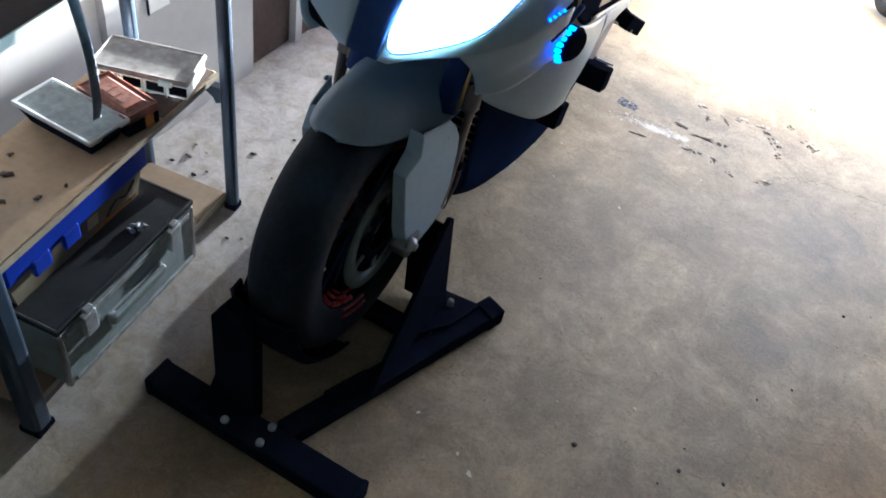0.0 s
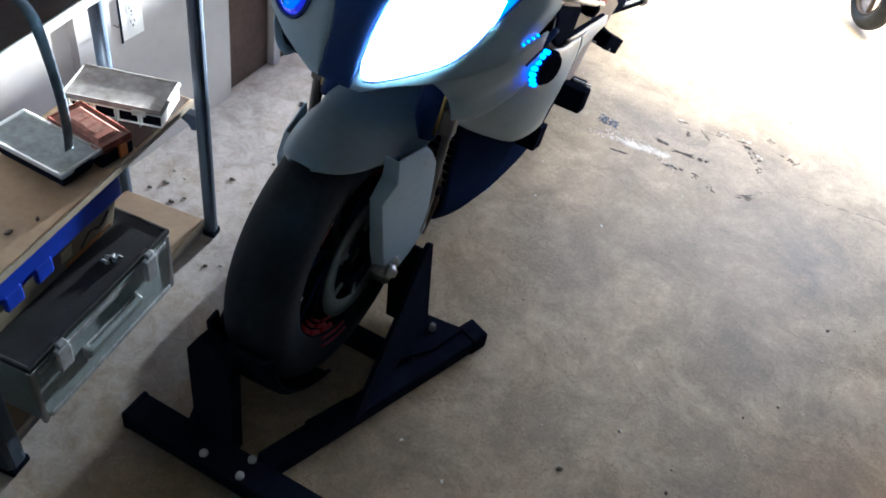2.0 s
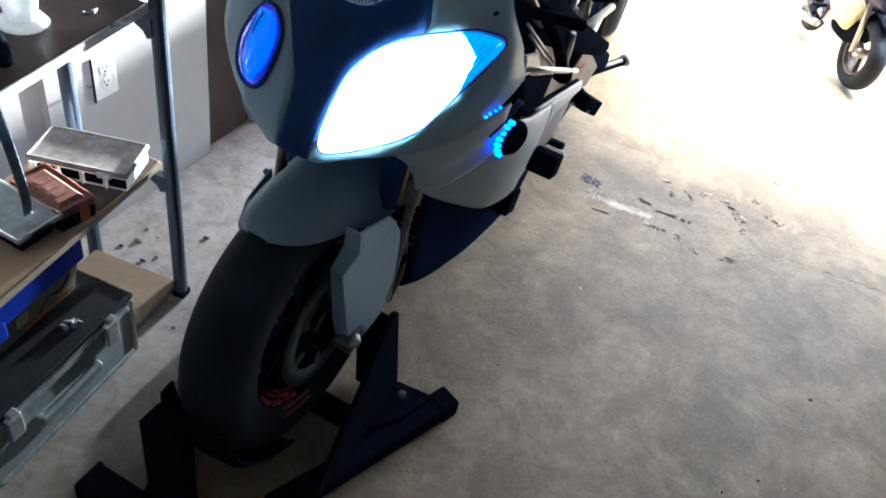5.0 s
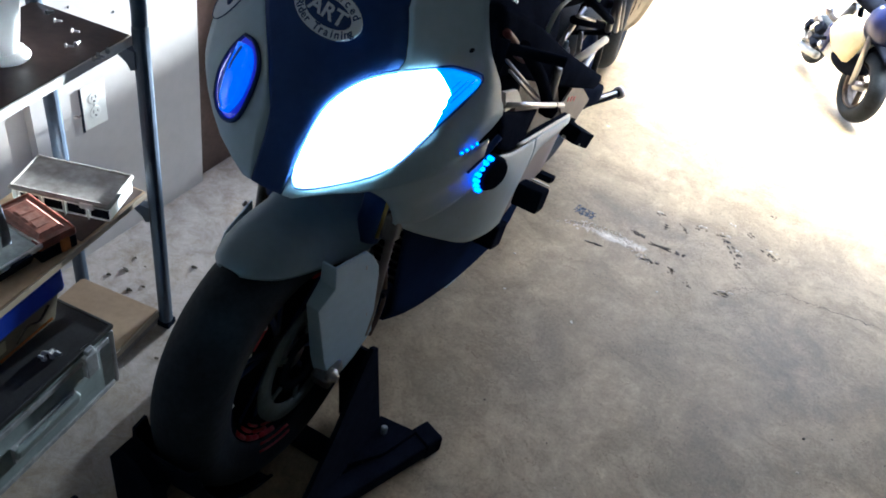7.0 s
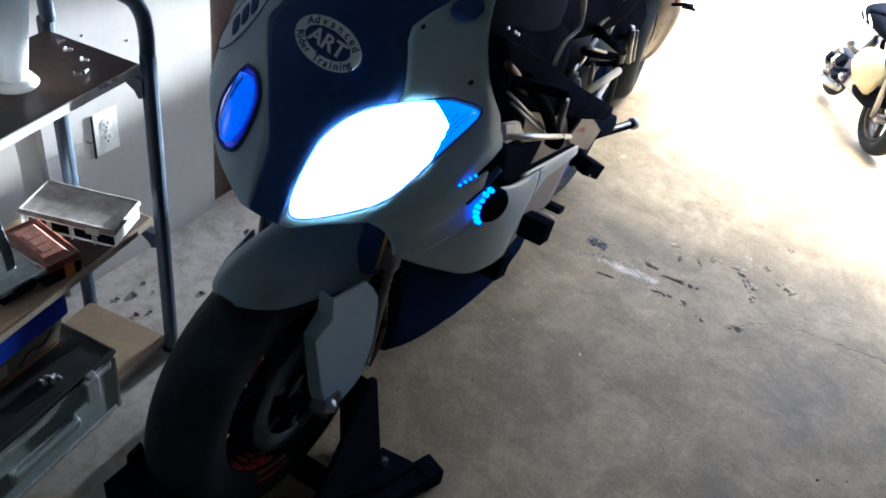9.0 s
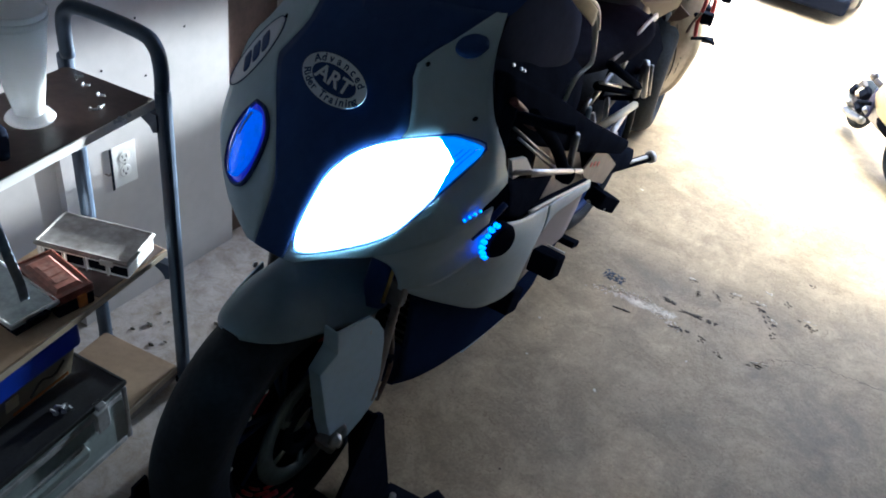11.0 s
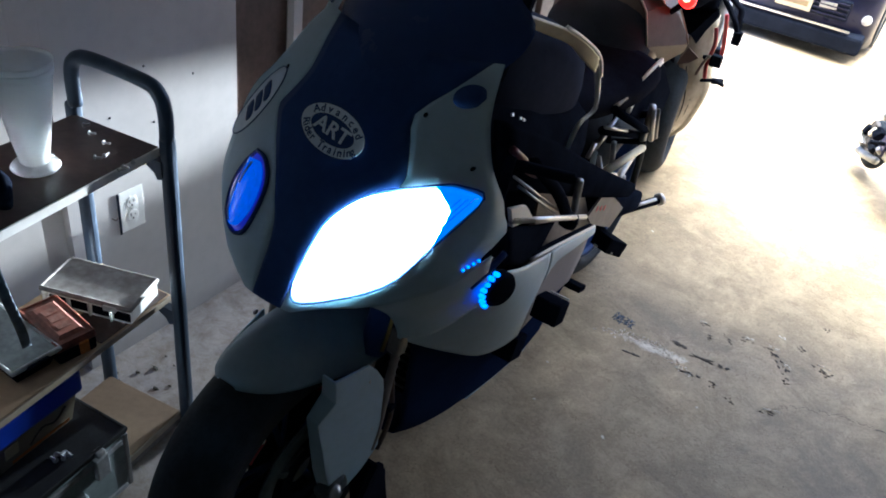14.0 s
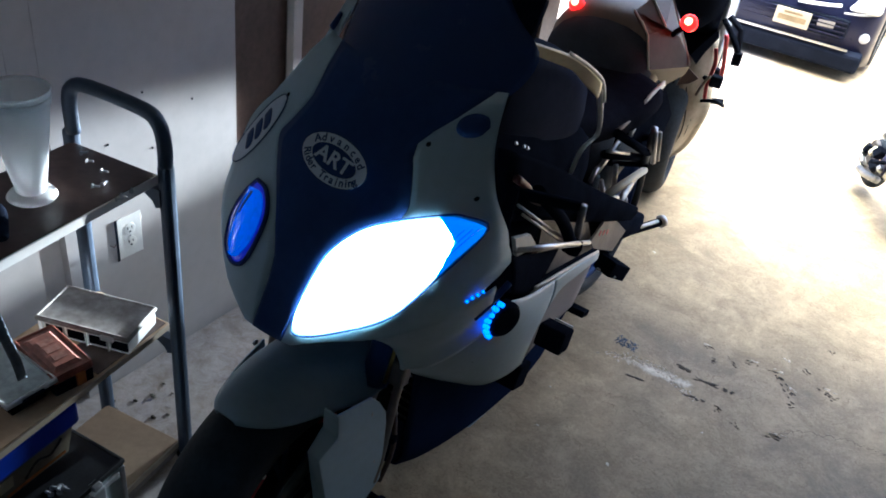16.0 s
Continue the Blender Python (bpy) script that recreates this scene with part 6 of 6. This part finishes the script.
        b2p("grey_flash", slab([back @ Vector(q) for q in [(-0.55, 3.44, 0.615), (-0.505, 3.45, 0.585), (-0.53, 3.44, 0.56), (-0.575, 3.43, 0.54), (-0.565, 3.43, 0.58)]], 0.006, direction=back.to_3x3() @ Vector((0, 1, 0))), BROWN, label="brown fairing flash", smooth=False)
        b2p("flash_edge", tube([back @ Vector(q) for q in [(-0.495, 3.45, 0.52), (-0.485, 3.46, 0.565), (-0.47, 3.48, 0.6)]], 0.006, 6, 3), BROWN, label="brown curved line")
        b2p("inner_panel", shell(dark, 0.005, 3, 3), BLACK, label="black inner panel")
    sf = b2p("side_fairing", shell(rows, -0.005 * sgn, 4, 4), CREAM, label="cream curved side fairing")
    b2p("red_stripe", tube([(-0.63 + sgn * 0.125, 3.62, 0.72), (-0.63 + sgn * 0.15, 3.64, 0.6), (-0.63 + sgn * 0.155, 3.66, 0.52)], 0.009, 8, 4), RED, sf, "red stripe")
    b2p("fork", tube([(-0.63 + sgn * 0.1, 3.62, 0.3), (-0.63 + sgn * 0.1, 3.9, 0.95)], 0.024, 10), STEEL)
    mr = b2p("mirror", box((0.1, 0.03, 0.06), (-0.63 + sgn * 0.34, 3.95, 1.05), bevel=0.012), BLACK)
    b2p("mirror_stalk", tube([(-0.63 + sgn * 0.2, 3.95, 0.95), (-0.63 + sgn * 0.3, 3.95, 1.03)], 0.008, 8), BLACK, mr)
    b2p("footpeg", tube([(-0.63 + sgn * 0.11, 3.75, 0.4), (-0.63 + sgn * 0.19, 3.78, 0.4)], 0.014, 8), BLACK)
    b2p("lever", tube([(-0.63 + sgn * 0.11, 3.75, 0.76), (-0.63 + sgn * 0.17, 3.74, 0.72), (-0.63 + sgn * 0.18, 3.72, 0.64)], 0.014, 8), BLACK)
    b2p("marker", box((0.05, 0.04, 0.04), (-0.63 + sgn * 0.13, 3.7, 0.54), bevel=0.006), BLACK, label="black side marker", smooth=False)
b2p("body", loft([ring_section(w, h, y, z, 16, 2.6, x=-0.63) for y, w, h, z in ((3.7, 0.06, 0.1, 0.82), (4.0, 0.1, 0.18, 0.78), (4.4, 0.12, 0.16, 0.8), (4.8, 0.11, 0.08, 0.84), (5.2, 0.08, 0.06, 0.9))], 4), BLACK, label="black tank and seat")
b2p("front_cowl", loft([ring_section(w, h, y, z, 16, 3.0, x=-0.83) for y, w, h, z in ((3.28, 0.2, 0.14, 0.93), (3.33, 0.29, 0.2, 0.95), (3.5, 0.3, 0.21, 0.96), (3.7, 0.2, 0.15, 0.95))], 3), BLACK, label="black front cowl")
b2p("engine", box((0.18, 0.6, 0.4), (-0.63, 4.2, 0.42), bevel=0.03), BLACK, smooth=False)

b2.matrix_world = pose(-0.63, 3.7, 0, 0, 0, 9) @ Matrix.Translation((0.63, -3.7, 0)) @ Matrix.Translation((-0.64, 4.2, -0.012))

# ---- mini bike at the door ----
mb = thing("mini_bike", (0.36, 4.2, -0.012), "small navy and cream mini motorcycle on black tyres", "mini bike")
F, Rr = Vector((0.452, 4.025, 0.148)), Vector((0.21, 4.49, 0.148))
d = (F - Rr).normalized()
sidev = Vector((-d.y, d.x, 0))


def mp(name, bm, material, parent=mb, label="", smooth=True):
    bmesh.ops.translate(bm, vec=(-0.36, -4.2, 0.012), verts=bm.verts)
    return part(name, bm, material, parent, label, smooth)


def along(s, h, w=0.0):
    """A place on the mini bike: s from the rear to the front hub, h high, w to its side."""
    return Rr + (F - Rr) * s + Vector((0, 0, h - 0.148)) + sidev * w


for c, nm, k in ((F, "front_wheel", 1.0), (along(-0.04, 0.108), "rear_wheel", 0.74)):
    M = Matrix.Translation(c) @ sidev.to_track_quat("Z", "Y").to_matrix().to_4x4() @ Matrix.Scale(k, 4)
    w = mp(nm, lathe([(0.09, -0.03), (0.098, -0.034), (0.085, 0), (0.098, 0.034), (0.09, 0.03)], 28, m=M, closed=True), RIMDARK, label="dull dark wheel rim")
    prof = [(0.118 + 0.042 * math.cos(radians(-95 + 190 * i / 12)), 0.042 * math.sin(radians(-95 + 190 * i / 12))) for i in range(13)]
    mp("tyre", lathe(prof + [(0.1, 0.03), (0.1, -0.03)], 40, m=M, closed=True), RUBBER, w)
    for i in range(3):
        a = i * 2.094 + 0.4
        mp("spoke", tube([M @ Vector((0, 0, 0)), M @ Vector((0.092 * math.cos(a), 0.092 * math.sin(a), 0))], 0.012, 6), RIMDARK, w)
    mp("hub", lathe([(0.02, -0.04), (0.024, 0), (0.02, 0.04)], 14, m=M), STEEL, w)
for s in (-1, 1):
    mp("fork_leg", tube([along(1.0, 0.148, s * 0.055), along(0.86, 0.48, s * 0.055)], 0.012, 8), STEEL)
    mp("swingarm", tube([along(-0.04, 0.108, s * 0.04), along(0.42, 0.2, s * 0.05)], 0.013, 8), BLACK)
    mp("handlebar", tube([along(0.86, 0.5, s * 0.03), along(0.80, 0.55, s * 0.14), along(0.74, 0.55, s * 0.22)], 0.011, 8, 3), BLACK)
    rows = [[along(0.34, 0.25, s * 0.075), along(0.44, 0.325, s * 0.085), along(0.58, 0.37, s * 0.085), along(0.736, 0.393, s * 0.075)],
            [along(0.43, 0.22, s * 0.08), along(0.56, 0.27, s * 0.105), along(0.70, 0.315, s * 0.105), along(0.86, 0.355, s * 0.08)],
            [along(0.54, 0.197, s * 0.08), along(0.68, 0.203, s * 0.09), along(0.86, 0.213, s * 0.085), along(0.925, 0.325, s * 0.07)]]
    mp("side_panel", shell(rows, 0.004 * s, 3, 3), YELLOW, label="cream side panel")
def lump(stations, n=12):
    """A rounded body through stations (place along, height, half height, half width)."""
    return loft([[along(q, z0 + h * math.sin(a), w * math.cos(a)) for a in [2 * math.pi * i / n for i in range(n)]] for q, z0, h, w in stations], 3)


mp("tank", lump(((0.0, 0.415, 0.025, 0.04), (0.1, 0.435, 0.05, 0.07), (0.3, 0.455, 0.065, 0.085), (0.55, 0.45, 0.055, 0.08), (0.75, 0.43, 0.03, 0.05)), 18), BLACK, label="glossy black tank with white stripes")
for q, h, w in ((0.16, 0.44, -0.076), (0.32, 0.445, -0.086)):
    mp("tank_streak", tube([along(q - 0.07, h + 0.012, w + 0.012), along(q, h + 0.004, w), along(q + 0.1, h - 0.016, w - 0.001)], 0.005, 6, 3), PLATE, label="white tank stripe")
mp("belly", lump(((0.42, 0.17, 0.035, 0.05), (0.6, 0.165, 0.045, 0.07), (0.8, 0.19, 0.06, 0.065), (0.95, 0.27, 0.07, 0.05)), 14), BLACK, label="black belly cowl")
mp("subframe", box((0.05, 0.06, 0.13), along(0.33, 0.2, -0.05), (12, 0, 27), bevel=0.01), NAVYP, label="navy side cover", smooth=False)
mp("front_cowl", loft([[along(q, z0 + h * math.sin(a), w * math.cos(a)) for a in [2 * math.pi * i / 12 for i in range(12)]] for q, z0, h, w in ((0.8, 0.40, 0.09, 0.08), (0.95, 0.42, 0.10, 0.085), (1.05, 0.40, 0.06, 0.05))], 3), NAVYP, label="navy front cowl")
mp("engine", box((0.12, 0.16, 0.13), along(0.45, 0.19), (0, 0, 30), bevel=0.015), ALU, smooth=False)
mp("exhaust", tube([along(0.3, 0.1, -0.06), along(0.1, 0.08, -0.075), along(-0.02, 0.075, -0.078)], 0.018, 10, 3), ALU)
for q, h, w, size, m, lab in ((-0.07, 0.17, -0.06, (0.035, 0.03, 0.05), BLACK, "black engine fitting"), (0.03, 0.215, -0.06, (0.03, 0.045, 0.03), RIMDARK, "dull engine fitting"),
                              (0.08, 0.19, -0.07, (0.03, 0.03, 0.045), CREAMP, "tan engine fitting"), (0.17, 0.205, -0.07, (0.035, 0.05, 0.05), BLACK, "black engine fitting"),
                              (-0.03, 0.125, -0.07, (0.06, 0.08, 0.02), STEEL, "bright engine cover"), (0.1, 0.15, -0.075, (0.03, 0.05, 0.03), RIMDARK, "dull engine fitting"),
                              (0.2, 0.145, -0.08, (0.03, 0.06, 0.03), BLACK, "black engine fitting"), (0.33, 0.155, -0.07, (0.05, 0.03, 0.02), STEEL, "bright engine fitting")):
    mp("engine_lump", box(size, along(q, h, w), (20, 15 + 60 * q, 30), bevel=0.006), m, label=lab, smooth=False)
mp("air_filter", lathe([(0.012, -0.02), (0.02, -0.016), (0.022, 0.012), (0.012, 0.02)], 14, m=Matrix.Translation(along(0.1, 0.28, -0.05)) @ pose(0, 0, 0, 70, 20, 0)), STEEL, label="bright air filter")
mp("carburettor", tube([along(0.17, 0.275, -0.05), along(0.3, 0.28, -0.05), along(0.42, 0.31, -0.04)], 0.014, 8, 3), RIMDARK)
mp("shock", tube([along(0.12, 0.2, 0.0), along(0.3, 0.36, 0.0)], 0.022, 10), STEEL)
mp("frame", tube([along(0.3, 0.36, 0.03), along(0.42, 0.22, 0.05), along(0.75, 0.2, 0.05), along(0.88, 0.42, 0.03)], 0.012, 8, 3), BLACK)
for s in (-1, 1):
    mp("footpeg", tube([along(0.35, 0.2, s * 0.06), along(0.35, 0.2, s * 0.14)], 0.01, 8), BLACK)
mp("front_fender", loft([[along(q, z0 + h * math.sin(a), w * math.cos(a)) for a in [2 * math.pi * i / 10 for i in range(10)]] for q, z0, h, w in ((0.82, 0.315, 0.012, 0.04), (1.0, 0.34, 0.015, 0.05), (1.2, 0.31, 0.01, 0.035))], 3), BLACK)

# ---- parked car on the driveway ----
cz = -0.11
car = thing("parked_car", (-1.0, 8.4, cz), "dark navy hatchback car parked facing the garage", "car")


def kp(name, bm, material, parent=car, label="", smooth=False):
    bmesh.ops.translate(bm, vec=(1.0, -8.4, -cz), verts=bm.verts)
    return part(name, bm, material, parent, label, smooth)


C0 = -1.0
prof = [(6.44, 0.09), (6.36, 0.2), (6.355, 0.34), (6.38, 0.55), (6.5, 0.72), (7.4, 0.9), (8.1, 1.38), (9.6, 1.4), (10.4, 0.9), (10.45, 0.3), (10.3, 0.18)]
secs = []
for s, inset in ((-0.88, 0.16), (-0.8, 0.04), (-0.4, 0.0), (0.0, -0.02), (0.4, 0.0), (0.8, 0.04), (0.88, 0.16)):
    secs.append([(C0 + s, y + (inset if y < 8.4 else -inset), z + cz) for y, z in prof])
kp("body", loft(secs, 3), CARBLUE, label="navy painted body", smooth=True)
kp("underbody", box((1.66, 3.6, 0.14), (C0, 8.4, cz + 0.15)), BLACK)
kp("lower_grille", box((1.2, 0.05, 0.13), (C0 + 0.1, 6.37, cz + 0.335), bevel=0.01), BLACK)
for k in range(4):
    kp("slat", box((1.18, 0.012, 0.008), (C0 + 0.1, 6.34, cz + 0.29 + 0.03 * k)), CARBLUE)
kp("valance", box((1.66, 0.12, 0.13), (C0 + 0.02, 6.385, cz + 0.142), (6, 0, 0), bevel=0.025), BLACK, label="black lower bumper")
kp("chrome_line", box((1.3, 0.02, 0.012), (C0 + 0.1, 6.325, cz + 0.22)), STEEL)
kp("bumper_strip", tube([(-0.66, 6.35, 0.335), (-0.52, 6.345, 0.35), (-0.385, 6.345, 0.372)], 0.012, 8, 3), LENSW, label="white strip above the grille")
# Highlight on the bumper's crease, put in as a bright tube.
kp("bumper_highlight", tube([(-0.36, 6.355, 0.33), (-0.27, 6.365, 0.338), (-0.17, 6.39, 0.362)], 0.007, 8, 3), ALU, label="bumper crease highlight laid on as a bright tube")
kp("bumper_vent", box((0.11, 0.02, 0.045), (-0.44, 6.345, 0.24), (0, -4, 0), bevel=0.004), ALU, label="pale bumper vent")
pl = kp("number_plate", box((0.235, 0.012, 0.11), (-0.655, 6.315, cz + 0.335), bevel=0.004), PLATEY, label="pale number plate")
for k, w in ((0.045, 0.16), (-0.01, 0.24)):
    kp("plate_bar", box((w * 0.78, 0.003, 0.014 if k > 0 else 0.035), (-0.655, 6.307, cz + 0.335 + 0.7 * k)), PLATEINK, pl, "plain bar of plate characters")
# Unseen lens, added to give the two spots a place on the car.
kp("spot_lens", lathe([(0.0, 0.01), (0.05, 0.006), (0.055, -0.03)], 20, m=pose(-0.97, 6.36, 0.60, 90, 0, 0)), GLASSY, label="small unlit lens added where the spots stand", smooth=True)
for s in (-1, 1):
    kp("headlight", box((0.24, 0.1, 0.12), (C0 + s * 0.735, 6.43, cz + 0.505), (-20, -12 * s, -14 * s), bevel=0.03, seg=3), LENSW, label="headlight, its bright reflection put in as white", smooth=True)
    fg = kp("fog_lamp", lathe([(0.0, 0.01), (0.03, 0.008), (0.034, 0.0), (0.034, -0.05)], 20, m=pose(C0 + s * 0.815, 6.4, cz + 0.305, 90, 0, 0)), GLASSY, label="round fog lamp", smooth=True)
    for y in (6.95, 9.6):
        M = Matrix.Translation((C0 + s * 0.79, y, cz + 0.31)) @ Matrix.Rotation(radians(90), 4, "Y")
        w = kp("wheel", lathe([(0.2, -0.09), (0.215, -0.1), (0.19, 0), (0.215, 0.1), (0.2, 0.09)], 28, m=M, closed=True), ALU)
        kp("tyre", lathe([(0.2, -0.1), (0.29, -0.1), (0.31, -0.07), (0.31, 0.07), (0.29, 0.1), (0.2, 0.1)], 36, m=M, closed=True), RUBBER, w)
kp("windscreen", slab([(C0 - 0.65, 7.45, cz + 0.945), (C0 + 0.65, 7.45, cz + 0.945), (C0 + 0.55, 8.05, cz + 1.37), (C0 - 0.55, 8.05, cz + 1.37)], 0.01), SMOKE)
